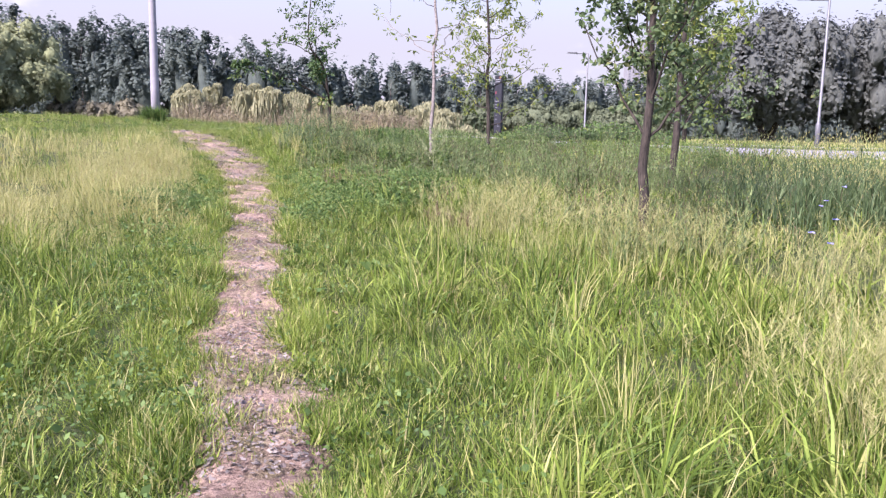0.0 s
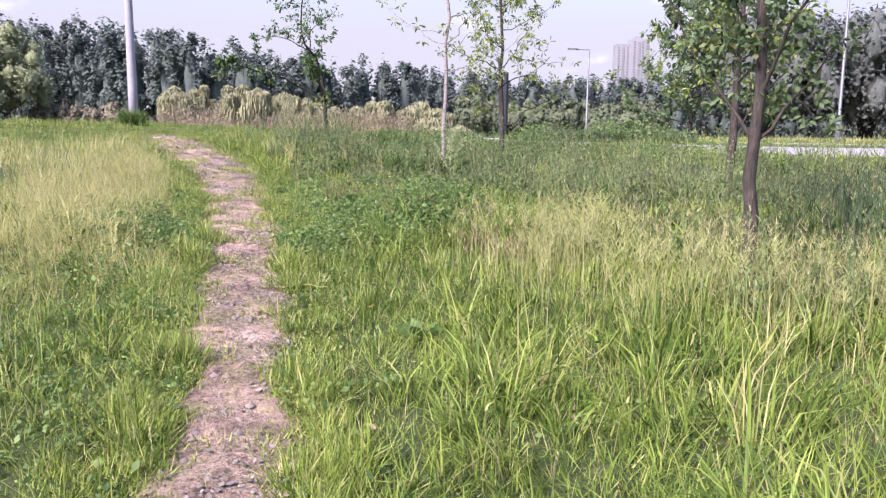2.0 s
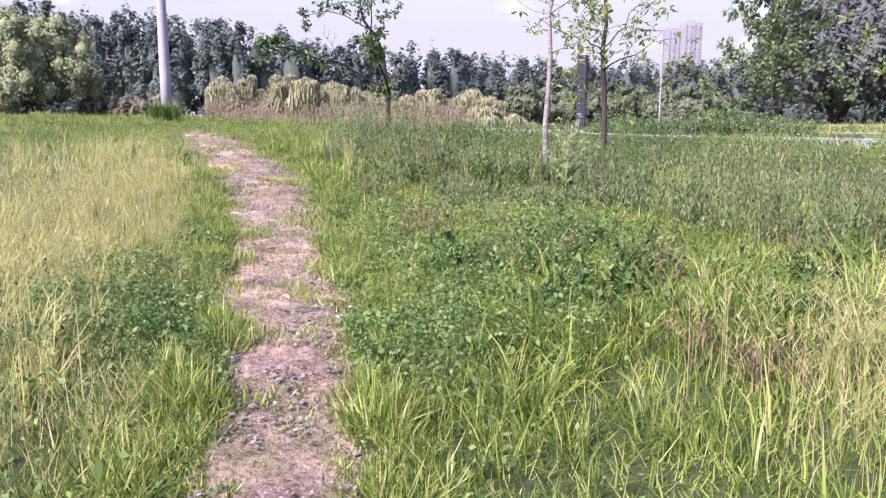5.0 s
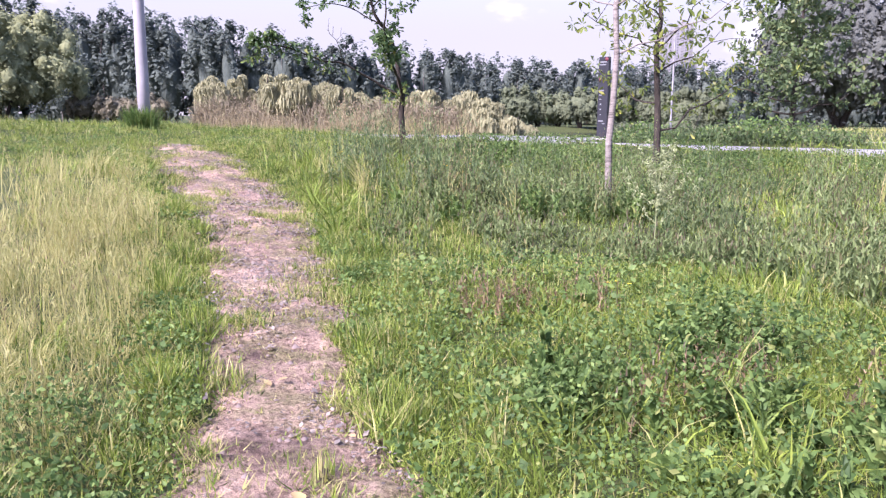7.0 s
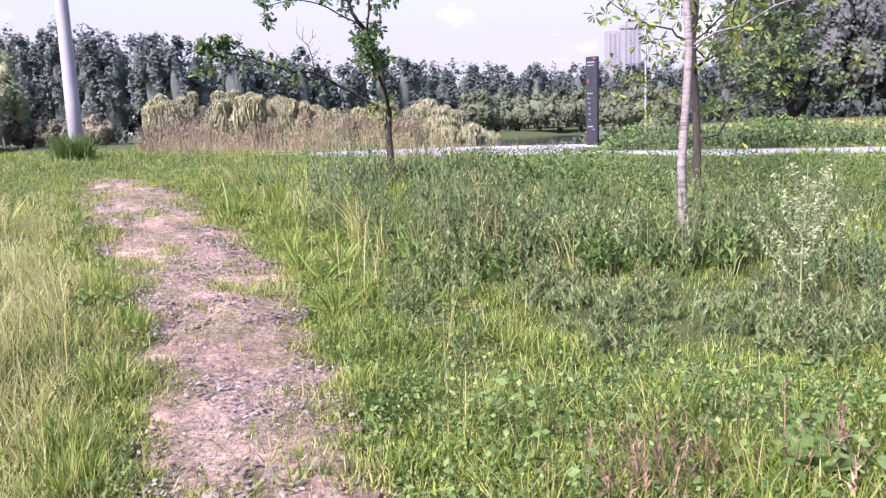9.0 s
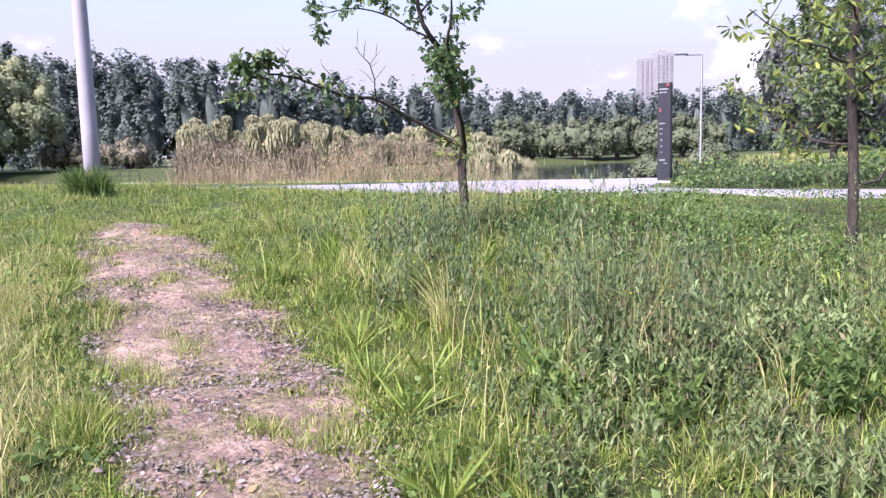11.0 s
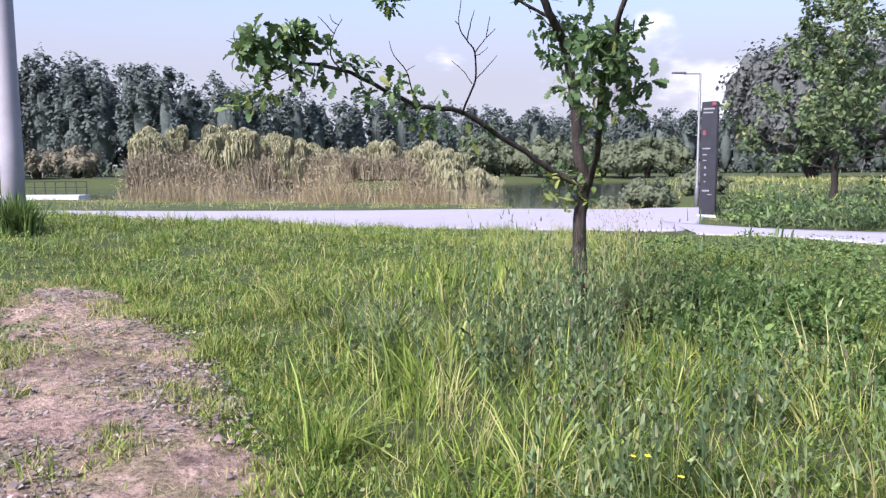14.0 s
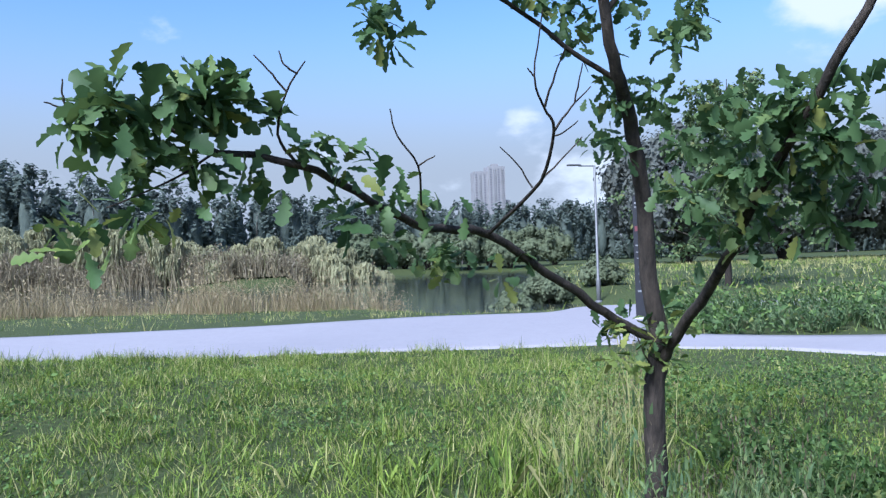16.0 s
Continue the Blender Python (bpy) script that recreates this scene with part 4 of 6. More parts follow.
def tube(path, radii, sides=7):
    """A tapering tube along points; returns points, quads, triangles."""
    path, n = np.asarray(path, float), len(path)
    tan = np.gradient(path, axis=0)
    tan /= np.linalg.norm(tan, axis=1)[:, None] + 1e-9
    ref = np.where(np.abs(tan[:, 2:3]) < 0.9, np.array([[0, 0, 1.0]]), np.array([[1.0, 0, 0]]))
    u = np.cross(tan, ref)
    u /= np.linalg.norm(u, axis=1)[:, None] + 1e-9
    w = np.cross(tan, u)
    a = np.arange(sides) * 2 * np.pi / sides
    ring = path[:, None] + np.asarray(radii)[:, None, None] * (np.cos(a)[None, :, None] * u[:, None] + np.sin(a)[None, :, None] * w[:, None])
    v = ring.reshape(-1, 3)
    i = (np.arange(n - 1)[:, None] * sides + np.arange(sides)[None, :]).ravel()
    j = (np.arange(n - 1)[:, None] * sides + (np.arange(sides)[None, :] + 1) % sides).ravel()
    return v, np.stack([i, j, j + sides, i + sides], 1), np.zeros((0, 3), int)


def bow(a, b, sag, n=7, rng=RNG, wob=0.03):
    """Points from a to b along a bowed, slightly crooked line."""
    a, b = np.asarray(a, float), np.asarray(b, float)
    s = np.linspace(0, 1, n)[:, None]
    p = a + (b - a) * s + np.asarray(sag, float) * (4 * s * (1 - s))
    k = rng.normal(0, wob * np.linalg.norm(b - a), (n, 3)) * np.sin(np.pi * s)
    return p + k


def tufted(centres, radii, per, leaf, rng, middle, core=0.7, loose=0.2, tall=1.15):
    """Foliage as many small tufts: a rough core with leaves standing out all round it."""
    centres, radii = np.asarray(centres, float), np.asarray(radii, float)
    k = np.repeat(np.arange(len(centres)), per)
    q = rng.normal(0, 1, (len(k), 3))
    q /= np.linalg.norm(q, axis=1)[:, None]
    pts = centres[k] + q * (radii[k] * rng.uniform(0.6, 1.0 + loose, len(k)))[:, None] * (1, 1, tall)
    out = centres[k] - middle
    out = q * 0.8 + 0.6 * out / (np.linalg.norm(out, axis=1)[:, None] + 1e-9)
    if not core:
        return [flakes(pts, leaf, rng, 0.3, 1.2, 0.75, out)]
    r3 = np.stack([radii, radii, radii * tall], 1) * core
    return [flakes(pts, leaf, rng, 0.3, 1.2, 0.75, out), cores(centres, r3, rng, 5, 4)]


def forest():
    """The far wood behind the pond, as one mass of trees."""
    rng = np.random.default_rng(21)
    leaves, stems = [], []
    for row, full in ((0, 46), (1, 24), (2, 12)):
        for i in range(128):
            x = -205 + i * 3.1 + rng.uniform(-1.2, 1.2)
            count = int(full * float(np.interp(x, [-75, -50], [1.4, 0.95]))) if -125 < x < 120 else full // 3
            y = 126 + 60 * sstep(-60, 20, x) + row * 6 + rng.uniform(-2.5, 2.5)
            hgt = (float(np.interp(x, [-110, -80, -65, -57, -48, -35, -20, 30, 80], [20.5, 19.2, 17.4, 15.2, 14.4, 13.5, 12.8, 13.0, 12.5])) + row * 0.6) * rng.uniform(0.88, 1.10)
            z = float(height(x, y))
            kind = rng.uniform(0, 1)
            r = rng.uniform(2.8, 4.3) if kind < 0.85 else rng.uniform(2.0, 2.8)
            # tufts over the crown, smaller towards its tip
            q = rng.uniform(0.02, 1, count) ** 0.75
            prof = np.sqrt(1.02 - q ** 2.5) * np.clip(0.45 + 2 * q, 0, 1) if kind < 0.92 else np.clip(1.04 - q, 0, 1) ** 0.8
            a = rng.uniform(0, 2 * np.pi, count)
            rr = r * prof * rng.uniform(0.55, 1.0, count)
            c = np.stack([x + rr * np.cos(a), y + rr * np.sin(a), z + hgt * q * 0.96], 1)
            size = rng.uniform(0.5, 1.0, count) * (1.2 - 0.55 * q) * (1 + 0.2 * row)
            leaves += tufted(c, size, (26, 14, 9)[row], 0.28 + 0.05 * row, rng, np.array([x, y, z + hgt * 0.4]), 0.0, 0.35, 1.5)
            leaves.append(cores([(x, y, z + hgt * 0.42)], [(r * 0.42, r * 0.42, hgt * 0.38)], rng, 9, 7))
            if row == 0 and kind < 0.35:
                stems.append(tube(bow((x, y - 1.5, z - 0.3), (x, y - 1.2, z + hgt * 0.8), (0, 0, 0), 4, rng), [0.12, 0.10, 0.07, 0.02], 4))
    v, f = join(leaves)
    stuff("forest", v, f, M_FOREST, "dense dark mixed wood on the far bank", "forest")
    v, f = join(stems)
    stuff("forest_stems", v, f, M_BIRCH, "slender pale stems along the edge of the far wood", "tree trunks")


def round_tree(name, where, hgt, radii, leaf_mat, label, group="", n=5000, leaf=0.22, seed=1, trunk_r=0.25, lumps=20, base=0.25, stems=3, category="tree", bark_mat=None, tall=1.15):
    rng = np.random.default_rng(seed)
    x, y = where
    t = thing(name, (x, y, float(height(x, y))), label, category, group)
    c = (0, 0, hgt * (0.5 + base / 2))
    d = rng.normal(0, 1, (lumps, 3))
    d /= np.linalg.norm(d, axis=1)[:, None]
    d[:, 2] = np.where(d[:, 2] < 0, d[:, 2] * 0.75, d[:, 2])
    bulge = 1 + 0.16 * np.sin(d[:, 0] * 5 + seed) * np.cos(d[:, 1] * 4 + 2 * seed) + 0.10 * np.sin(d[:, 2] * 7 + seed)
    where_l = np.array(c) + d * np.array(radii) * (bulge * rng.uniform(0.66, 0.98, lumps))[:, None]
    where_l[:, 2] = np.maximum(where_l[:, 2], hgt * 0.06)
    size = np.mean(radii) * rng.uniform(0.10, 0.19, lumps) * (1.0 if lumps > 100 else 1.9)
    v, f = join(tufted(where_l, size, max(8, n // lumps), leaf, rng, np.array(c), 0.7, 0.2, tall) + [cores([c], [np.array(radii) * 0.62], rng, 18, 13)])
    part("crown", np_mesh("crown", v, f, leaf_mat), t)
    tubes = []
    for k in range(stems):
        a = 2 * np.pi * k / stems + rng.uniform(-0.4, 0.4)
        end = (math.cos(a) * radii[0] * 0.55, math.sin(a) * radii[1] * 0.55, hgt * rng.uniform(0.6, 0.8))
        tubes.append(tube(bow((0.15 * math.cos(a), 0.15 * math.sin(a), -0.2), end, (0, 0, hgt * 0.06), 7, rng), np.linspace(trunk_r, trunk_r * 0.2, 7)))
    for q in tubes:
        v, f = join([q])
        part("trunk", np_mesh("trunk", v, f, bark_mat or M_BARK), t)
    return t


forest()
round_tree("willow_tree", (-71, 97), 14.8, (9.5, 9.5, 7.0), M_BUSHLEAF, "broad rounded yellow-green willow on the pond bank", n=24000, leaf=0.17, seed=3, base=0.0, lumps=260)
round_tree("willow_tree", (-84, 93), 12.5, (8.5, 8.5, 6.0), M_BUSHLEAF, "broad rounded yellow-green willow on the pond bank", n=12000, leaf=0.19, seed=4, base=0.0, lumps=180)
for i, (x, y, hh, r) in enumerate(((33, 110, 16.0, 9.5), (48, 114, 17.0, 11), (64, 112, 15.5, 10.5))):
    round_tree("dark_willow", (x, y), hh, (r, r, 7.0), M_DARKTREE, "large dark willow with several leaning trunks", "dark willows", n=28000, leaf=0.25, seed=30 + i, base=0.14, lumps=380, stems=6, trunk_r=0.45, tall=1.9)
for i, (x, y) in enumerate(((-62, 101), (-57.5, 100), (-53.5, 101))):
    round_tree("brown_bush", (x, y), 3.6, (2.6, 2.2, 1.6), M_BROWNBUSH, "low brownish shrub on the far bank", "bank shrubs", n=1600, leaf=0.16, seed=60 + i, base=0.0, lumps=40, category="shrub")
for i, (x, y, hh, r) in enumerate(((0.2, 51.5, 1.3, 1.1), (2.2, 53.0, 1.5, 1.3), (5.4, 55.0, 1.3, 1.2))):
    round_tree("bank_bush", (x, y), hh, (r, r, hh * 0.5), M_BANKLEAF, "grey-green bush at the water's edge", "bank bushes", n=2400, leaf=0.07, seed=70 + i, base=0.0, lumps=60, category="shrub", trunk_r=0.05)


def weeping(where, hgt, r, seed):
    rng = np.random.default_rng(seed)
    x, y = where
    t = thing("weeping_willow", (x, y, float(height(x, y))), "pale yellow weeping willow on the far bank", "tree", "weeping willows")
    parts = []
    for k in range(12):
        a, rr = rng.uniform(0, 2 * np.pi), r * math.sqrt(rng.uniform(0.0, 1.0))
        lr = r * rng.uniform(0.28, 0.46)
        c = np.array([rr * math.cos(a), rr * math.sin(a), hgt * rng.uniform(0.45, 1.0) * (1 - 0.2 * rr / r) - lr * 0.7])
        q = rng.normal(0, 1, (330, 3))
        q /= np.linalg.norm(q, axis=1)[:, None]
        q[:, 2] = np.where(q[:, 2] < 0, q[:, 2] * 2.2, q[:, 2] * 0.8)
        parts.append(cores([c - np.array([0, 0, lr * 0.5])], [[lr * 0.75, lr * 0.75, lr * 1.2]], rng))
        p = c + q * lr * rng.uniform(0.75, 1.05, (330, 1))
        p = p[p[:, 2] > 0.2]
        n = len(p)
        drop = rng.uniform(0.25, 0.9, n) * (1 + 0.8 * (q[:n, 2] < 0))
        b = rng.uniform(0, 6.28, n)
        e = p + np.stack([rng.normal(0, 0.14, n), rng.normal(0, 0.14, n), -drop], 1)
        w = np.stack([-np.sin(b), np.cos(b), 0 * b], 1) * rng.uniform(0.06, 0.15, n)[:, None]
        v = np.stack([p - w * 0.4, p + w * 0.4, (p + e) / 2 + w, e, (p + e) / 2 - w], 1).reshape(-1, 3)
        i = np.arange(n) * 5
        parts.append((v, np.stack([i, i + 1, i + 2, i + 4], 1), np.stack([i + 4, i + 2, i + 3], 1)))
    v, f = join(parts)
    part("crown", np_mesh("crown", v, f, M_WILLOW), t)
    tv, tf = join([tube(bow((0, 0, -0.3), (rng.uniform(-1, 1), 0, hgt * 0.8), (0, 0, 0), 5, rng), [0.3, 0.25, 0.2, 0.12, 0.05])])
    part("trunk", np_mesh("trunk", tv, tf, M_BARK), t)


rw = np.random.default_rng(5)
for i in range(16):
    x = -46.5 + i * 2.6 + rw.uniform(-1.2, 1.2)
    weeping((x, 101 + rw.uniform(-2, 4)), rw.uniform(5.2, 7.9) - 1.5 * float(sstep(-30, -25, x)), rw.uniform(1.8, 3.2), 100 + i)
for i in range(10):
    round_tree("bank_willow", (-8 + i * 3.4, 137 + rw.uniform(-2, 3)), rw.uniform(5, 7.2), (2.9, 2.9, 2.9), M_BANKLEAF, "grey-green bushy willow on the far bank", "bank willows", n=2400, leaf=0.17, seed=140 + i, base=0.0, lumps=50)


def reeds():
    xy = scatter(30000, -21, -4.2, 38.0, 47.0)
    xy = xy[(xy[:, 1] > 38.8 + 0.8 * np.sin(xy[:, 0] * 0.8)) & (RNG.uniform(0, 1, len(xy)) < sstep(-19, -15.5, xy[:, 0]))]
    xy = xy[RNG.uniform(0, 1, len(xy)) < 0.12 + 0.88 * sstep(0.42, 0.6, fade(xy, 0.9, 34))]
    hh = RNG.uniform(0.3, 1.15, len(xy)) * (0.45 + 0.9 * fade(xy, 1.6, 33)) * (1 + 0.25 * sstep(-14, -8, xy[:, 0]) - 0.6 * sstep(-6.5, -4.2, xy[:, 0]))
    v = blades(xy, hh, RNG.uniform(0.009, 0.02, len(xy)), np.abs(RNG.normal(0.6, 0.35, len(xy))), RNG.uniform(0, 6.28, len(xy)), 2)
    tops = on_ground(xy, hh * 0.95)[::3]
    k = np.repeat(np.arange(len(tops)), 3)
    plume = flakes(tops[k] + RNG.normal(0, 0.06, (len(k), 3)) * (1, 1, 2), 0.045, RNG, 0.0, 1.2, 0.3)
    stuff("reeds", *join([v, plume]), M_REED, "tall brown reeds along the pond edge", "reeds")


reeds()


def bank_scrub():
    """Brown wispy scrub between and in front of the weeping willows."""
    xy = scatter(15000, -46, -5, 97.6, 103.0)
    xy = xy[(shore(xy[:, 0], xy[:, 1]) < 1.5) & (RNG.uniform(0, 1, len(xy)) < 0.3 + 0.7 * sstep(0.3, 0.6, fade(xy, 2.2, 81)))]
    hh = RNG.uniform(1.2, 4.6, len(xy)) * (0.65 + 0.5 * fade(xy, 3.5, 82)) * (1 - 0.3 * sstep(-30, -18, xy[:, 0]))
    v = blades(xy, hh, RNG.uniform(0.07, 0.16, len(xy)), np.abs(RNG.normal(0.25, 0.18, len(xy))), RNG.uniform(0, 6.28, len(xy)), 2)
    tops = on_ground(xy, hh * RNG.uniform(0.5, 1.0, len(xy)))
    k = np.repeat(np.arange(len(tops)), 2)
    leaves = flakes(tops[k] + RNG.normal(0, 0.3, (len(k), 3)), 0.15, RNG, 0.0, 1.2, 0.35)
    stuff("bank_scrub", *join([v, leaves]), M_SCRUB, "wispy brown scrub on the far bank among willows", "scrub")


bank_scrub()

OAK_LEAF = [(0.0, 0.015), (0.14, 0.13), (0.24, 0.08), (0.40, 0.23), (0.50, 0.13), (0.66, 0.30), (0.76, 0.17), (0.90, 0.20), (1.0, 0.05)]
PLAIN_LEAF = [(0.0, 0.02), (0.25, 0.22), (0.6, 0.28), (1.0, 0.02)]


def leaf_mesh(c, out, size, rng, shape, up=0.6):
    """Leaves with a folded midrib; c: places, out: the way that they point."""
    n = len(c)
    out = out / (np.linalg.norm(out, axis=1)[:, None] + 1e-9)
    nrm = rng.normal(0, 0.5, (n, 3)) + np.array([0, 0, up])
    side = np.cross(out, nrm)
    side /= np.linalg.norm(side, axis=1)[:, None] + 1e-9
    nrm = np.cross(side, out)
    L = (size * rng.uniform(0.65, 1.25, n))[:, None]
    droop, fold = rng.uniform(0.0, 0.35, n)[:, None], rng.uniform(0.05, 0.4, n)[:, None]
    rings = []
    for s, w in shape:
        mid = c + out * L * s - nrm * L * droop * s * s
        lift = nrm * L * w * fold
        rings += [mid, mid + side * L * w + lift, mid - side * L * w + lift]
    m = len(rings)
    v = np.stack(rings, 1).reshape(-1, 3)
    i = np.arange(n)[:, None] * m + np.arange(0, m - 3, 3)[None, :]
    i = i.ravel()
    quads = np.concatenate([np.stack([i, i + 3, i + 4, i + 1], 1), np.stack([i, i + 2, i + 5, i + 3], 1)])
    return v, quads, np.zeros((0, 3), int)


def sprays(centre, radius, n, size, rng, shape, droop=0.3, squash=0.8):
    """A clump of leaves in small rosettes round a place."""
    m = max(1, n // 6)
    hub = np.asarray(centre) + rng.normal(0, 0.5, (m, 3)) * radius * np.array([1, 1, squash])
    k = rng.integers(0, m, n)
    out = rng.normal(0, 1, (n, 3)) + np.array([0, 0, -droop])
    out /= np.linalg.norm(out, axis=1)[:, None]
    return leaf_mesh(hub[k] + out * size * 0.25, out, size, rng, shape)


def limb(points, r0, r1, sides=8):
    """A smooth limb through the given points."""
    p = np.asarray(points, float)
    s = np.linspace(0, len(p) - 1, (len(p) - 1) * 4 + 1)
    i = np.clip(s.astype(int), 0, len(p) - 2)
    t = (s - i)[:, None]
    tan = np.gradient(p, axis=0)
    h = (2 * t ** 3 - 3 * t ** 2 + 1) * p[i] + (t ** 3 - 2 * t ** 2 + t) * tan[i] + (3 * t ** 2 - 2 * t ** 3) * p[i + 1] + (t ** 3 - t ** 2) * tan[i + 1]
    h = h + np.random.default_rng(len(p)).normal(0, min(0.004, 0.16 * r0), h.shape)
    return tube(h, np.linspace(r0, r1, len(h)), sides)


def near_oak():
    """The young oak that the walk ends at, with a long side branch and bare twigs."""
    rng = np.random.default_rng(77)
    ox, oy = -4.96, 19.8
    g = float(height(ox, oy))
    t = thing("young_oak", (ox, oy, g), "young oak with a forked dark trunk and long low side branch", "tree", "young trees")
    down = np.array([0, 0, -g])

    def at(*pts):
        return [np.array(p) * (1.03, 1.03, 1.0) + down for p in pts]

    trunk = limb(at((0.0, 0.03, g - 0.15), (-0.02, 0.0, 1.65), (-0.03, -0.04, 2.12), (-0.01, -0.06, 2.33), (-0.06, -0.10, 2.65), (-0.10, -0.17, 3.02), (-0.18, -0.28, 3.33), (-0.27, -0.42, 3.46), (-0.36, -0.56, 3.66), (-0.40, -0.6, 4.1), (-0.36, -0.55, 4.7), (-0.30, -0.5, 5.3)), 0.056, 0.010, 12)
    v, f = join([trunk])
    part("trunk", np_mesh("trunk", v, f, M_BARK), t)
    left = at((-0.02, -0.06, 2.36), (-0.22, -0.13, 2.46), (-0.49, -0.30, 2.64), (-0.83, -0.54, 2.85), (-1.07, -0.76, 2.87), (-1.26, -1.05, 2.95), (-1.45, -1.36, 3.03), (-1.64, -1.40, 3.06), (-1.79, -1.5, 3.13))
    v, f = join([limb(left, 0.024, 0.006)])
    side = part("side_branch", np_mesh("side_branch", v, f, M_BARK), t, "long low branch reaching far out")
    right = at((0.0, -0.06, 2.26), (0.01, -0.25, 2.42), (0.02, -0.5, 2.59), (-0.01, -0.8, 2.78), (-0.03, -1.1, 3.0), (-0.01, -1.41, 3.26), (0.04, -1.55, 3.45), (0.08, -1.7, 3.8))
    v, f = join([limb(right, 0.026, 0.010)])
    part("rising_branch", np_mesh("rising_branch", v, f, M_BARK), t)
    upper = at((-0.27, -0.42, 3.46), (-0.46, -0.5, 3.55), (-0.68, -0.6, 3.68), (-0.95, -0.85, 3.72), (-1.22, -1.15, 3.62))
    v, f = join([limb(upper, 0.012, 0.005)])
    part("upper_branch", np_mesh("upper_branch", v, f, M_BARK), t)
    v, f = join([limb(at((-0.36, -0.56, 3.7), (-0.1, -0.5, 4.0), (0.3, -0.4, 4.3)), 0.012, 0.005)])
    part("upper_branch", np_mesh("upper_branch", v, f, M_BARK), t)
    bare = [limb(at(*q), a, 0.0018, 5) for a, q in (
        (0.008, ((-0.83, -0.54, 2.85), (-0.80, -0.75, 2.90), (-0.74, -1.06, 3.0), (-0.74, -1.25, 3.123), (-0.78, -1.31, 3.18), (-0.82, -1.38, 3.25), (-0.80, -1.42, 3.42))),
        (0.003, ((-0.82, -1.38, 3.25), (-0.84, -1.39, 3.27))),
        (0.004, ((-0.78, -1.31, 3.18), (-0.76, -1.36, 3.26), (-0.74, -1.40, 3.32))),
        (0.004, ((-0.74, -1.25, 3.123), (-0.69, -1.25, 3.19), (-0.63, -1.25, 3.25))),
        (0.003, ((-0.68, -1.25, 3.20), (-0.67, -1.27, 3.26), (-0.66, -1.28, 3.31))),
        (0.003, ((-0.74, -1.22, 3.11), (-0.71, -1.23, 3.12), (-0.67, -1.25, 3.15))),
        (0.004, ((-0.74, -1.06, 3.0), (-0.69, -1.08, 3.05), (-0.62, -1.11, 3.126))),
        (0.003, ((-0.76, -1.02, 2.98), (-0.81, -1.06, 3.05), (-0.87, -1.10, 3.10))),
        (0.005, ((-1.07, -0.76, 2.87), (-1.10, -0.95, 2.93), (-1.12, -1.15, 3.04), (-1.18, -1.22, 3.12), (-1.20, -1.26, 3.19))),
        (0.003, ((-1.12, -1.15, 3.04), (-1.10, -1.15, 3.055), (-1.07, -1.15, 3.07))),
        (0.005, ((-1.45, -1.36, 3.03), (-1.49, -1.40, 3.10), (-1.46, -1.45, 3.20), (-1.41, -1.48, 3.27))),
        (0.003, ((-1.46, -1.45, 3.20), (-1.50, -1.48, 3.25), (-1.53, -1.5, 3.28))),
        (0.003, ((-1.43, -1.47, 3.24), (-1.46, -1.49, 3.26), (-1.47, -1.5, 3.29))),
        (0.005, ((-1.79, -1.5, 3.13), (-1.87, -1.57, 3.13), (-1.92, -1.62, 3.13), (-1.96, -1.64, 3.14))),
        (0.003, ((-1.92, -1.62, 3.13), (-1.925, -1.63, 3.16), (-1.92, -1.64, 3.19))),
        (0.004, ((-1.64, -1.40, 3.06), (-1.72, -1.5, 2.98), (-1.84, -1.62, 2.90))))]
    for b in bare:
        v, f = join([b])
        part("twig", np_mesh("twig", v, f, M_BARK), t, "thin bare twig")
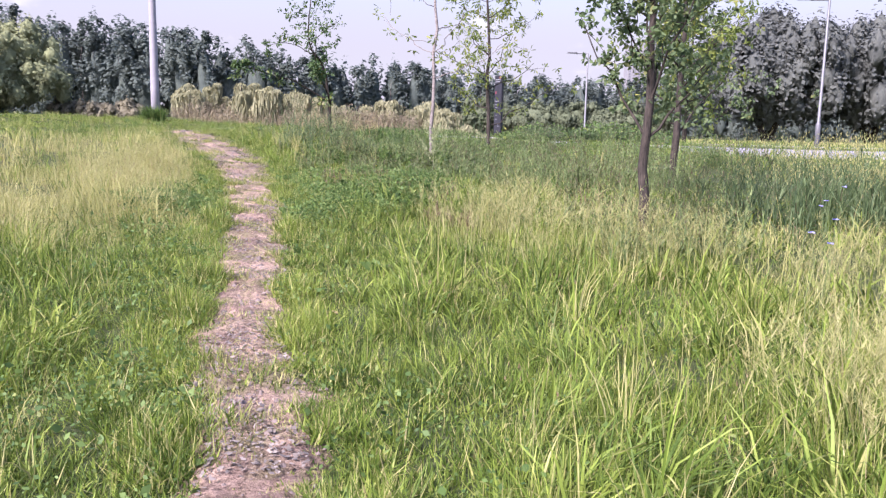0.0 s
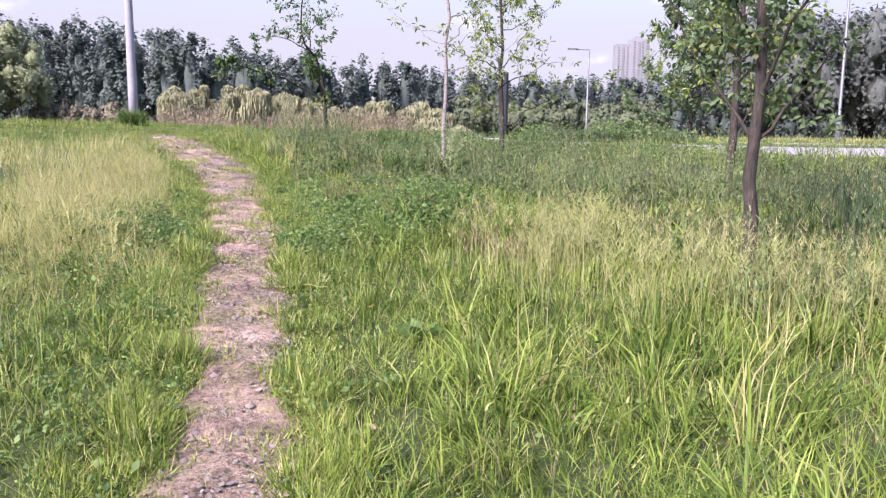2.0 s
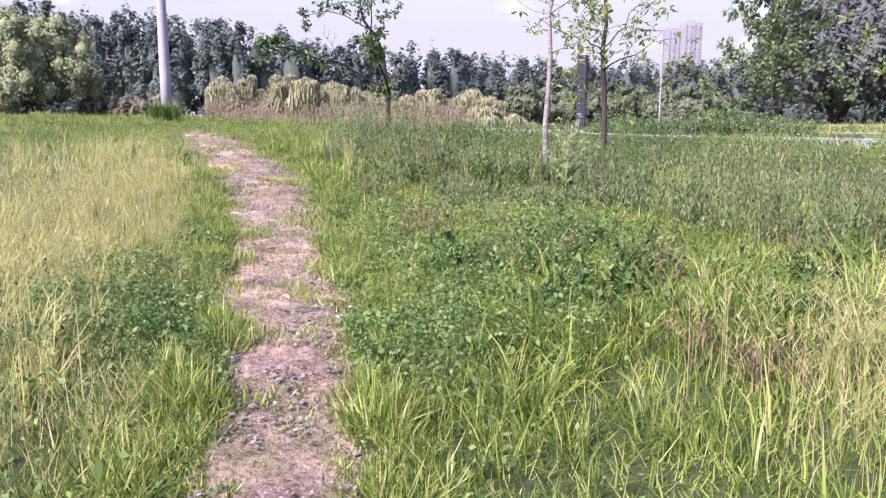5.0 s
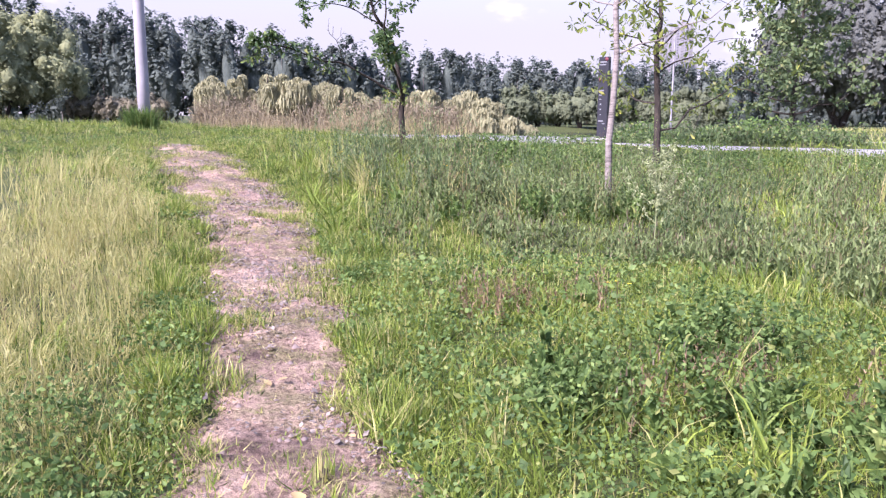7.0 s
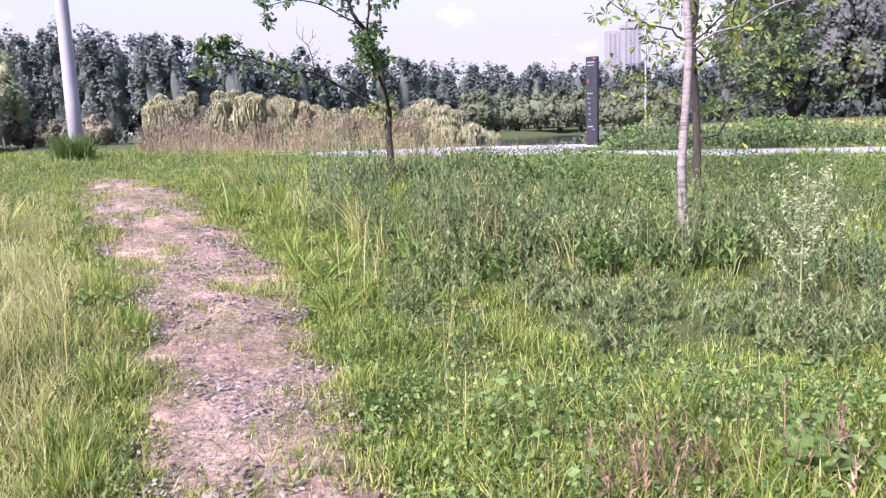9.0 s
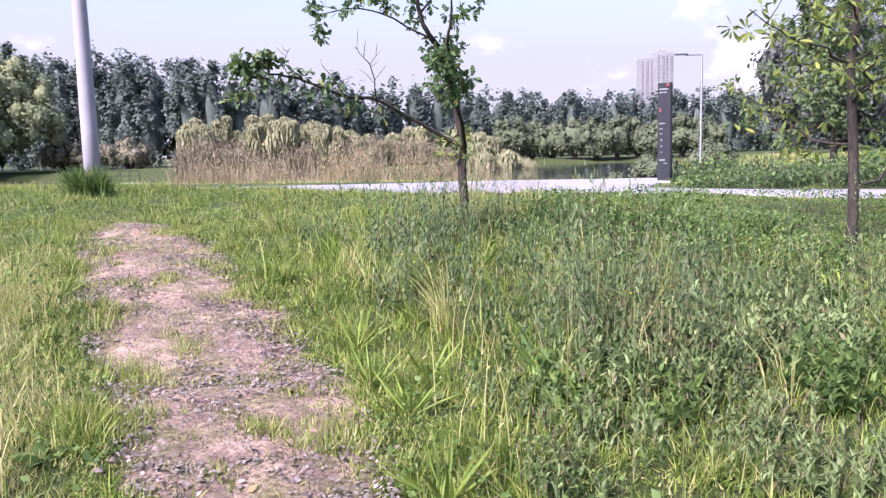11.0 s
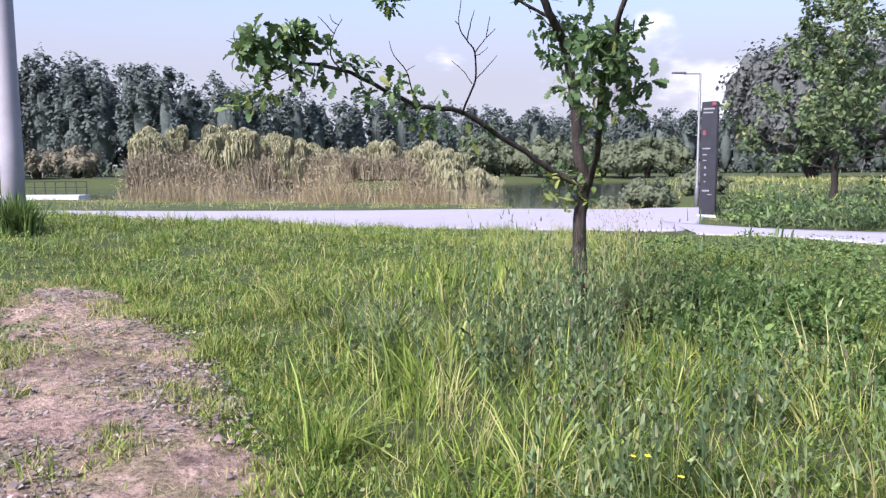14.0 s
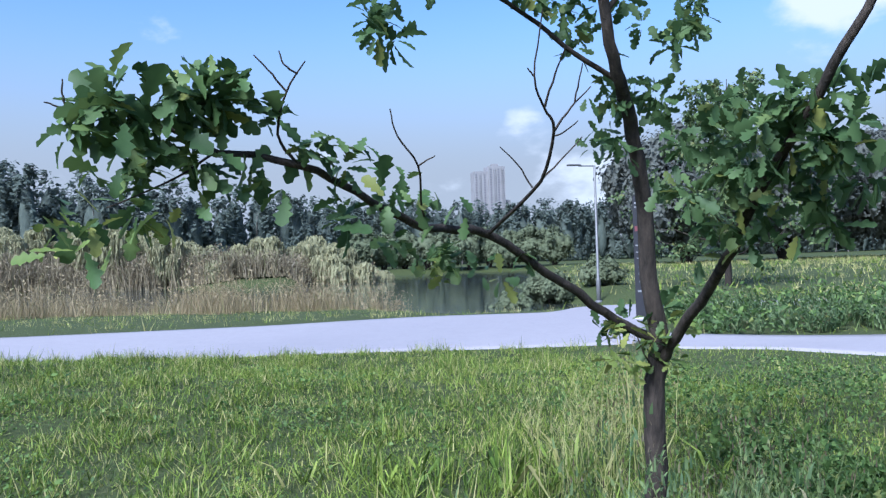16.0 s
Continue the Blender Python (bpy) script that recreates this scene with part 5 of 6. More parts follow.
    clumps = ((-1.88, -1.6, 3.11, 0.07, 30), (-1.83, -1.6, 3.15, 0.06, 26), (-1.79, -1.55, 3.08, 0.09, 36), (-1.73, -1.55, 3.18, 0.06, 26), (-1.68, -1.5, 3.16, 0.07, 30), (-1.63, -1.5, 3.19, 0.07, 30), (-1.58, -1.48, 3.21, 0.06, 24), (-1.73, -1.5, 3.05, 0.08, 32), (-1.66, -1.5, 3.0, 0.06, 20), (-1.80, -1.55, 3.0, 0.07, 18),
              (-1.85, -1.6, 2.95, 0.06, 9), (-1.90, -1.65, 2.90, 0.05, 6), (-1.86, -1.7, 2.83, 0.05, 6), (-1.78, -1.6, 2.90, 0.04, 5), (-1.5, -1.4, 3.15, 0.05, 14), (-1.56, -1.4, 3.01, 0.05, 14), (-1.41, -1.35, 3.07, 0.05, 16), (-1.31, -1.3, 3.04, 0.06, 16), (-1.36, -1.25, 2.86, 0.03, 4), (-1.49, -1.4, 2.95, 0.03, 4),
              (-1.19, -1.05, 2.99, 0.06, 16), (-1.10, -0.9, 2.97, 0.05, 12), (-0.96, -0.7, 2.97, 0.03, 3), (-1.18, -1.0, 2.81, 0.07, 12), (-1.07, -0.85, 2.77, 0.07, 12), (-0.81, -0.55, 2.72, 0.08, 12), (-0.69, -0.45, 2.75, 0.06, 6), (-1.23, -1.2, 3.45, 0.06, 14), (-1.27, -1.2, 3.50, 0.06, 14), (-1.20, -1.15, 3.56, 0.07, 16),
              (-0.38, -0.4, 3.74, 0.10, 34), (-0.30, -0.30, 3.39, 0.09, 30), (-0.26, -0.28, 3.20, 0.08, 22), (-0.06, -0.35, 3.66, 0.10, 34), (0.05, -0.4, 3.70, 0.08, 22), (-0.05, -0.30, 3.42, 0.11, 34), (-0.12, -0.15, 3.52, 0.10, 30), (-0.20, -0.1, 3.28, 0.12, 24), (-0.02, -0.1, 3.1, 0.12, 18), (-0.18, -0.1, 2.48, 0.06, 14), (-0.06, -0.12, 2.38, 0.06, 12), (0.0, -0.1, 2.52, 0.07, 16), (-0.26, -0.1, 2.39, 0.04, 6),
              (-0.22, -0.9, 3.14, 0.07, 18), (-0.22, -0.9, 2.97, 0.07, 18), (-0.14, -0.9, 2.86, 0.06, 14), (-0.15, -1.1, 3.22, 0.08, 26), (-0.08, -1.2, 3.22, 0.08, 30), (-0.01, -1.3, 3.20, 0.08, 30), (0.05, -1.4, 3.17, 0.07, 22), (-0.09, -1.2, 3.11, 0.10, 40), (0.0, -1.35, 3.08, 0.09, 34), (-0.08, -1.0, 3.01, 0.10, 40), (0.05, -1.1, 2.97, 0.10, 34), (0.13, -1.2, 2.94, 0.08, 24), (0.01, -1.0, 2.85, 0.07, 22), (0.08, -1.15, 2.85, 0.07, 18), (-0.04, -0.8, 2.74, 0.05, 6),
              (-0.38, -0.55, 4.0, 0.2, 40), (-0.1, -0.5, 4.1, 0.2, 40), (0.25, -0.4, 4.3, 0.22, 40), (-0.38, -0.55, 4.5, 0.25, 50), (-0.32, -0.5, 5.0, 0.25, 50), (-0.3, -0.5, 5.35, 0.2, 40), (0.06, -1.65, 3.72, 0.12, 24), (-0.65, -0.6, 3.92, 0.14, 30), (-0.95, -0.85, 3.9, 0.14, 30), (-0.7, -0.5, 4.25, 0.22, 60), (-0.1, -0.2, 4.2, 0.24, 60), (-0.6, -0.7, 4.6, 0.25, 60), (0.05, -0.4, 4.65, 0.25, 60), (-0.35, -0.2, 4.9, 0.25, 50), (0.1, -1.8, 4.0, 0.18, 36), (-0.9, -0.6, 4.5, 0.2, 40), (-0.46, -0.5, 3.64, 0.08, 22), (-0.68, -0.6, 3.76, 0.11, 36), (-0.85, -0.75, 3.82, 0.12, 36), (-1.05, -0.95, 3.76, 0.12, 36), (-1.25, -1.1, 3.68, 0.12, 36), (-0.45, -0.3, 3.95, 0.16, 40), (0.15, -0.2, 3.9, 0.16, 40), (-1.32, -1.15, 2.93, 0.06, 12), (-1.0, -0.75, 2.78, 0.08, 14))
    kinds = []
    for k in range(4):
        v, f = join([leaf_mesh(np.zeros((1, 3)), np.array([[1.0, 0, 0]]), 0.078, np.random.default_rng(300 + k), OAK_LEAF, 30.0)])
        kinds.append(np_mesh("leaf", v, f, M_OAKLEAF))
    clumps = [(x * 1.03, y * 1.03, z, r, n) for x, y, z, r, n in clumps]
    single = [c for c in clumps if c[0] < -0.65 and c[2] < 3.4]
    clumps = [(x, y, z, r * 1.1, int(n * (1.45 if y < -0.75 and x > -0.3 else 1.0))) for x, y, z, r, n in clumps if (x, y, z, r, n) not in single]
    pieces = 0
    for x, y, z, r, n in single:
        many = min(300 - pieces, int(n * 0.6))
        pieces += max(0, many)
        for k in range(max(0, many)):
            out = Vector(rng.normal(0, 1, 3)) + Vector((0, 0, -0.3))
            where = Vector((x, y, z - g)) + Vector(rng.normal(0, 0.5, 3) * r)
            m = Matrix.Translation(where) @ out.to_track_quat("X", "Z").to_matrix().to_4x4() @ pose(0, 0, 0, rng.uniform(-50, 50), 0, 0) @ Matrix.Scale(rng.uniform(0.7, 1.25), 4)
            part("leaf", kinds[k % 4], side).matrix_basis = m
    clumps = clumps + [(x, y, z, r * 1.1, int(n * 0.45)) for x, y, z, r, n in single]
    v, f = join([sprays((x, y, z - g), r * 0.95, n, 0.078, rng, OAK_LEAF) for x, y, z, r, n in clumps])
    part("crown", np_mesh("crown", v, f, M_OAK), t, "dark green lobed oak leaves")
    pale = []
    for k in range(4):
        v, f = join([leaf_mesh(np.zeros((1, 3)), np.array([[1.0, 0, 0]]), 0.066, np.random.default_rng(340 + k), OAK_LEAF, 30.0)])
        pale.append(np_mesh("pale_leaf", v, f, M_PALELEAF))
    shoots = limb([(-0.03, -0.05, 2.22 - g), (-0.10, -0.13, 2.30 - g), (-0.16, -0.17, 2.42 - g)], 0.006, 0.002, 5)
    v, f = join([shoots])
    shoot = part("shoot", np_mesh("shoot", v, f, M_BARK), t, "short leafy shoot at the fork")
    for x, y, z, r, n in ((-0.20, -0.14, 2.42, 0.05, 14), (-0.24, -0.16, 2.31, 0.05, 12), (-0.05, -0.16, 2.40, 0.06, 16), (0.03, -0.14, 2.27, 0.05, 12), (-0.10, -0.14, 2.24, 0.05, 10), (0.06, -0.16, 2.46, 0.06, 14), (-1.88, -1.68, 2.84, 0.07, 14), (-1.76, -1.6, 2.86, 0.06, 10), (-1.05, -0.85, 2.72, 0.06, 10)):
        for k in range(n):
            out = Vector(rng.normal(0, 1, 3)) + Vector((0, 0, -0.3))
            where = Vector((x * 1.03, y * 1.03, z - g)) + Vector(rng.normal(0, 0.5, 3) * r)
            m = Matrix.Translation(where) @ out.to_track_quat("X", "Z").to_matrix().to_4x4() @ pose(0, 0, 0, rng.uniform(-50, 50), 0, 0) @ Matrix.Scale(rng.uniform(0.7, 1.25), 4)
            part("pale_leaf", pale[k % 4], shoot).matrix_basis = m


near_oak()


def young_tree(name, where, hgt, seed, label, mat, bark_mat, r=0.06, spread=1.4, n=900, low=0.32, limbs=16, size=0.1, shape=OAK_LEAF[::2], fork=False, rise=0.5):
    """A young broad-leaved tree: trunk, limbs, leaves in clumps along them."""
    rng = np.random.default_rng(seed)
    x, y = where
    t = thing(name, (x, y, float(height(x, y))), label, "tree", "young trees")
    lean = rng.uniform(-0.03, 0.03, 2) * hgt
    trunk = bow((0, 0, -0.15), (lean[0], lean[1], hgt), (0, 0, 0), 14, rng, 0.004)
    v, f = join([tube(trunk, np.linspace(r, 0.012, 14), 10)])
    part("trunk", np_mesh("trunk", v, f, bark_mat), t)
    leaves = []
    for k in range(limbs):
        s = low + (0.97 - low) * (k + rng.uniform(0, 1)) / limbs
        a = k * 2.4 + rng.uniform(-0.5, 0.5)
        o = trunk[int(s * 13)]
        ln = spread * (1.2 - 0.8 * (s - low) / (1 - low)) * rng.uniform(0.65, 1.15)
        e = o + np.array([math.cos(a) * ln, math.sin(a) * ln, ln * rng.uniform(0.7, 1.3) * rise])
        b = bow(o, e, (0, 0, -0.06 * ln), 7, rng, 0.03)
        tubes = [tube(b, np.linspace(r * 0.30 * (1.25 - s), 0.004, 7), 6)]
        share = max(4, n // (limbs * 5))
        for j in range(2, 7):
            leaves.append(sprays(b[j] + rng.normal(0, 0.06 * ln, 3), 0.10 + 0.11 * ln, share, size, rng, shape))
            if j in (3, 5):
                tip = b[j] + rng.normal(0, 0.25 * ln, 3)
                tubes.append(tube(bow(b[j], tip, (0, 0, 0.03), 4, rng), np.linspace(0.006, 0.003, 4), 4))
                leaves.append(sprays(tip, 0.10 + 0.09 * ln, share, size, rng, shape))
        v, f = join(tubes)
        part("limb", np_mesh("limb", v, f, bark_mat), t)
    v, f = join(leaves)
    part("crown", np_mesh("crown", v, f, mat), t)
    return t


young_tree("young_birch", (-1.9, 16.07), 6.2, 52, "slender young tree with pale patchy bark", M_OAKPALE, M_BIRCH, 0.043, 1.1, 600, 0.36, 14, 0.11)
young_tree("young_oak", (-0.87, 19.8), 5.4, 53, "young oak with thin yellowing leaves", M_OAKPALE, M_BARK, 0.06, 1.5, 2100, 0.2, 18, 0.105)
young_tree("young_tree", (1.3, 8.3), 4.0, 54, "young tree with a dense dark green crown", M_MIDTREE, M_BARK, 0.062, 0.8, 4200, 0.30, 16, 0.065, PLAIN_LEAF, rise=1.5)
young_tree("young_tree", (2.62, 13.9), 4.6, 55, "young tree with a light green crown", M_OAKPALE, M_BARK, 0.075, 1.1, 2200, 0.28, 16, 0.10, rise=1.0)
young_tree("broad_tree", (10.2, 50.9), 9.6, 56, "tall green tree with a thin top beside the promenade", M_MIDTREE, M_BARK, 0.17, 3.9, 5600, 0.14, 28, 0.25, [(0.0, 0.03), (0.45, 0.30), (1.0, 0.03)], rise=0.45)

# ---- built things ----


def lathe(name, profile, mat, sides=20):
    """A turned shape from (radius, height) pairs."""
    bm = bmesh.new()
    rings = [[bm.verts.new((r * math.cos(2 * math.pi * k / sides), r * math.sin(2 * math.pi * k / sides), z)) for k in range(sides)] for r, z in profile]
    for a, b in zip(rings, rings[1:]):
        for k in range(sides):
            bm.faces.new((a[k], a[(k + 1) % sides], b[(k + 1) % sides], b[k]))
    bm.faces.new(rings[-1])
    bm.faces.new(rings[0][::-1])
    return bm_mesh(name, bm, mat, True)


def box(name, size, mat, centre=(0, 0, 0), bevel=0.0):
    bm = bmesh.new()
    bmesh.ops.create_cube(bm, size=1.0)
    for v in bm.verts:
        v.co = Vector((v.co.x * size[0] + centre[0], v.co.y * size[1] + centre[1], v.co.z * size[2] + centre[2]))
    if bevel:
        bmesh.ops.bevel(bm, geom=bm.edges[:], offset=bevel, segments=2, affect='EDGES')
    return bm_mesh(name, bm, mat)


px, py = -11.18, 22.85
pole = thing("mast", (px, py, float(height(px, py))), "thick pale grey steel mast rising out of a grass tuft", "pole")
part("shaft", lathe("shaft", [(0.125, -0.3), (0.125, 1.0), (0.105, 3.5), (0.085, 9.0), (0.07, 13.0)], M_POLE, 28), pole)


tuft_xy = np.stack([px + RNG.normal(0, 0.13, 900), py - 0.14 + RNG.normal(0, 0.10, 900)], 1)
tuft = blades(tuft_xy, RNG.uniform(0.3, 0.58, 900), RNG.uniform(0.012, 0.022, 900), np.abs(RNG.normal(0.5, 0.3, 900)), np.arctan2(tuft_xy[:, 1] - py, tuft_xy[:, 0] - px) + RNG.normal(0, 0.4, 900), 3)
v, f = join([tuft])
tagged(new("iris_tuft", np_mesh("iris_tuft", v, f, M_CLOVER)), "dark green sword-leaved tuft round the mast's foot", "plant")


def street_lamp(where, turn, hgt=6.2):
    x, y = where
    t = thing("street_lamp", (x, y, float(height(x, y))), "slim grey street lamp with a flat arm", "street lamp", "street lamps", turn)
    part("post", lathe("post", [(0.10, -0.2), (0.10, 1.0), (0.085, 1.06), (0.062, 1.1), (0.048, hgt), (0.03, hgt + 0.02)], M_STEEL), t)
    part("arm", box("arm", (0.8, 0.05, 0.05), M_STEEL, (-0.38, 0, hgt - 0.02), 0.01), t)
    part("lamp_head", box("lamp_head", (0.62, 0.26, 0.07), M_STEEL, (-1.0, 0, hgt + 0.02), 0.02), t)
    part("base_plate", lathe("base_plate", [(0.16, -0.05), (0.16, 0.06), (0.11, 0.08)], M_STEEL), t)


street_lamp((12.6, 35.0), 0)
street_lamp((3.89, 50.5), 8)


def stele():
    sx, sy = -1.0, 30.95
    t = thing("info_stele", (sx, sy, float(height(sx, sy))), "tall dark information stele with small white print", "sign", turn=-30)
    part("panel", box("panel", (0.33, 0.14, 2.62), M_DARK, (0, 0, 1.12), 0.012), t)
    part("plinth", box("plinth", (0.40, 0.20, 0.10), M_CONCRETE, (0, 0, 0.0), 0.01), t)
    y = -0.072
    for z, x, w, h, m in ((2.28, -0.02, 0.30, 0.035, M_WHITE), (2.20, -0.04, 0.26, 0.03, M_WHITE), (1.78, -0.13, 0.09, 0.10, M_RED), (1.45, -0.06, 0.22, 0.028, M_WHITE), (1.32, -0.10, 0.12, 0.022, M_WHITE),
                          (1.20, -0.10, 0.10, 0.022, M_WHITE), (1.05, -0.08, 0.05, 0.05, M_WHITE), (0.90, -0.08, 0.06, 0.04, M_WHITE), (0.75, -0.08, 0.05, 0.03, M_WHITE), (0.56, -0.05, 0.20, 0.035, M_WHITE), (0.48, 0.06, 0.12, 0.02, M_WHITE)):
        part("print_bar", box("print_bar", (w * 0.75, 0.004, h), m, (x * 0.75, y, z)), t)
    part("emblem", lathe("emblem", [(0.055, 0), (0.055, 0.004)], M_RED, 16), t).matrix_basis = pose(0.09, -0.071, 2.36, 90, 0, 0)


stele()


def tower():
    bx, by = 142.0, 985.0
    t = thing("apartment_tower", (bx, by, float(height(bx, by))), "pale pinkish panel apartment tower far beyond the wood", "building", turn=8)
    low = part("wall", box("wall", (18, 18, 106), M_TOWER, (-11, 0, 53)), t)
    high = part("wall", box("wall", (22, 20, 112), M_TOWER, (8.5, -1.5, 56)), t)
    part("wall", box("wall", (9, 14, 70), M_TOWER, (23, 0, 35)), t)
    part("wall", box("wall", (7, 14, 66), M_TOWER, (-23, 0, 33)), t)
    part("roof_box", box("roof_box", (9, 8, 4), M_TOWER, (9, 0, 114)), t)
    pane = box("window", (1.9, 0.3, 1.7), M_TOWERDARK)
    bay = box("balcony", (3.0, 1.1, 2.1), M_TOWER)
    for block, xs, y0, lo, hi in ((low, (-17.5, -12.5, -6.5), -9.1, 60, 103), (high, (1.0, 6.0, 11.0, 16.0), -11.6, 60, 109)):
        for i, x in enumerate(xs):
            for z in np.arange(lo, hi, 3.2):
                ob = part("balcony" if i % 2 else "window", bay if i % 2 else pane, block)
                ob.matrix_basis = pose(x, y0, float(z))


tower()


def pier():
    x, y = -36.6, 65.5
    t = thing("floating_pier", (x, y, WATER_Z), "pale concrete landing stage with a thin dark railing on the pond", "pier", turn=4)
    part("deck", box("deck", (6.2, 1.8, 0.4), M_CONCRETE, (0, 0, 0.15), 0.03), t)
    for k in range(9):
        part("railing_post", box("railing_post", (0.045, 0.045, 0.9), M_DARK, (-2.9 + k * 0.725, 0.8, 0.80)), t)
    part("rail", box("rail", (5.86, 0.06, 0.06), M_DARK, (0, 0.8, 1.25)), t)
    part("rail", box("rail", (5.86, 0.04, 0.04), M_DARK, (0, 0.8, 0.85)), t)


pier()


def bloom(where, hgt, mat, label, petals=9, size=0.02, heads=3):
    """A thin-stemmed flower."""
    rng = np.random.default_rng(int(abs(where[0] * 100 + where[1] * 10)))
    x, y = where
    t = thing("wildflower", (x, y, float(height(x, y))), label, "flower", "wildflowers")
    for k in range(heads):
        e = np.array([rng.uniform(-0.1, 0.1), rng.uniform(-0.1, 0.1), hgt * rng.uniform(0.85, 1.05)])
        v, f = join([tube(bow((0, 0, -0.02), e, (0, 0, 0), 5, rng), np.linspace(0.003, 0.0015, 5), 4)])
        stem = part("stem", np_mesh("stem", v, f, M_WEED), t)
        a = np.arange(petals) * 2 * np.pi / petals
        out = np.stack([np.cos(a), np.sin(a), 0.25 + 0 * a], 1)
        v, f = join([leaf_mesh(np.repeat(e[None], petals, 0), out, size, rng, PLAIN_LEAF, 1.0)])
        part("flower_head", np_mesh("flower_head", v, f, mat), stem)


M_BLUE = plain("chicory_petals", (0.42, 0.40, 0.85), 0.6)
M_YELLOW = plain("yellow_petals", (0.75, 0.55, 0.03), 0.6)
M_PALE = foliage("pale_plumes", (0.22, 0.25, 0.12), (0.32, 0.36, 0.18), (0.45, 0.47, 0.26), None, 2.0, 0.3)
for where in ((2.35, 6.1), (1.75, 4.7), (2.9, 7.4)):
    bloom(where, 0.72, M_BLUE, "pale blue chicory flower on a wiry stem", 11, 0.022, 2)
for where in ((-3.75, 15.6), (-3.5, 15.7), (-5.1, 16.6), (-2.2, 11.2)):
    bloom(where, 0.5, M_YELLOW, "small yellow wildflower among the weeds", 8, 0.011, 3)


def feathery(where, hgt):
    """A pale horsetail-like plant with drooping side plumes."""
    rng = np.random.default_rng(91)
    x, y = where
    t = thing("feathery_weed", (x, y, float(height(x, y))), "tall pale feathery weed gone to seed", "plant")
    stem = bow((0, 0, -0.02), (0.02, 0, hgt), (0, 0, 0), 8, rng, 0.01)
    v, f = join([tube(stem, np.linspace(0.006, 0.002, 8), 5)])
    stalk = part("stem", np_mesh("stem", v, f, M_PALE), t)
    for k in range(14):
        s = 0.35 + 0.6 * k / 14
        o = stem[int(s * 7)]
        a = k * 2.4
        ln = 0.46 * (1.15 - s)
        e = o + np.array([math.cos(a) * ln, math.sin(a) * ln, ln * 1.1])
        b = bow(o, e, (0, 0, -0.05), 8, rng, 0.01)
        c = np.repeat(b[1:], 14, 0) + rng.normal(0, 0.016, (98, 3))
        v, f = join([tube(b, np.linspace(0.003, 0.001, 8), 4), flakes(c, 0.014, rng, 0, 1.0, 0.4)])
        part("plume", np_mesh("plume", v, f, M_PALE), stalk)


feathery((-1.62, 14.1), 1.0)


def fine_bush(where, r, hgt):
    """A rounded clump of hair-fine green shoots."""
    rng = np.random.default_rng(17)
    x, y = where
    t = thing("feathery_bush", (x, y, float(height(x, y))), "rounded dark green bush of hair-fine shoots beside the oak", "plant")
    n = 2600
    d = rng.normal(0, 1, (n, 3))
    d[:, 2] = np.abs(d[:, 2])
    d /= np.linalg.norm(d, axis=1)[:, None]
    c = d * np.array([r, r, hgt]) * rng.uniform(0.25, 0.95, (n, 1))
    v, q, tr = leaf_mesh(c, d + rng.normal(0, 0.35, (n, 3)), 0.09, rng, [(0.0, 0.02), (0.5, 0.03), (1.0, 0.005)])
    v2, f2 = join([(v, q, tr)])
    part("foliage", np_mesh("foliage", v2, f2, M_WEED), t)
    for k in range(5):
        a = 1.26 * k
        v, f = join([tube(bow((0, 0, -0.02), (math.cos(a) * r * 0.6, math.sin(a) * r * 0.6, hgt * 0.8), (0, 0, 0.03), 5, rng), np.linspace(0.006, 0.002, 5), 5)])
        part("stem", np_mesh("stem", v, f, M_STALK), t)


fine_bush((-4.66, 19.55), 0.17, 0.42)


def lone_stone(where, size, seed):
    rng = np.random.default_rng(seed)
    bm = bmesh.new()
    bmesh.ops.create_icosphere(bm, subdivisions=2, radius=1.0)
    for v in bm.verts:
        k = 1 + 0.25 * noise.noise(v.co * 1.7 + Vector((seed, 0, 0)))
        v.co = Vector((v.co.x * size * k, v.co.y * size * 0.75 * k, v.co.z * size * 0.45 * k))
    ob = new("stone", bm_mesh("stone", bm, M_CONCRETE, True))
    ob.matrix_basis = pose(where[0], where[1], float(height(*where)) + size * 0.25, 0, 0, rng.uniform(0, 360))
    tagged(ob, "pale rounded stone lying on the dirt trail", "stone", "loose stones")


for i, (p, s) in enumerate((((-4.62, 13.0), 0.045), ((-4.05, 11.2), 0.03), ((-3.25, 8.4), 0.03), ((-5.35, 14.0), 0.028), ((-6.6, 16.4), 0.03), ((-4.9, 13.9), 0.025))):
    lone_stone(p, s, i)


def rosette(name, where, leaves, size, mat, label, rise=0.5, shape=PLAIN_LEAF):
    """A broad-leaved plant: leaves on short stalks round one root."""
    rng = np.random.default_rng(int(abs(where[0] * 977 + where[1] * 131)))
    x, y = where
    t = thing(name, (x, y, float(height(x, y))), label, "plant", "broad-leaved plants")
    for k in range(leaves):
        a = 2.4 * k + rng.uniform(-0.3, 0.3)
        up = rise * rng.uniform(0.5, 1.4)
        out = np.array([[math.cos(a), math.sin(a), up]])
        v, f = join([leaf_mesh(out * size * 0.15, out, size * 1.0, rng, shape, 1.0)])
        part("leaf", np_mesh("leaf", v, f, mat), t)


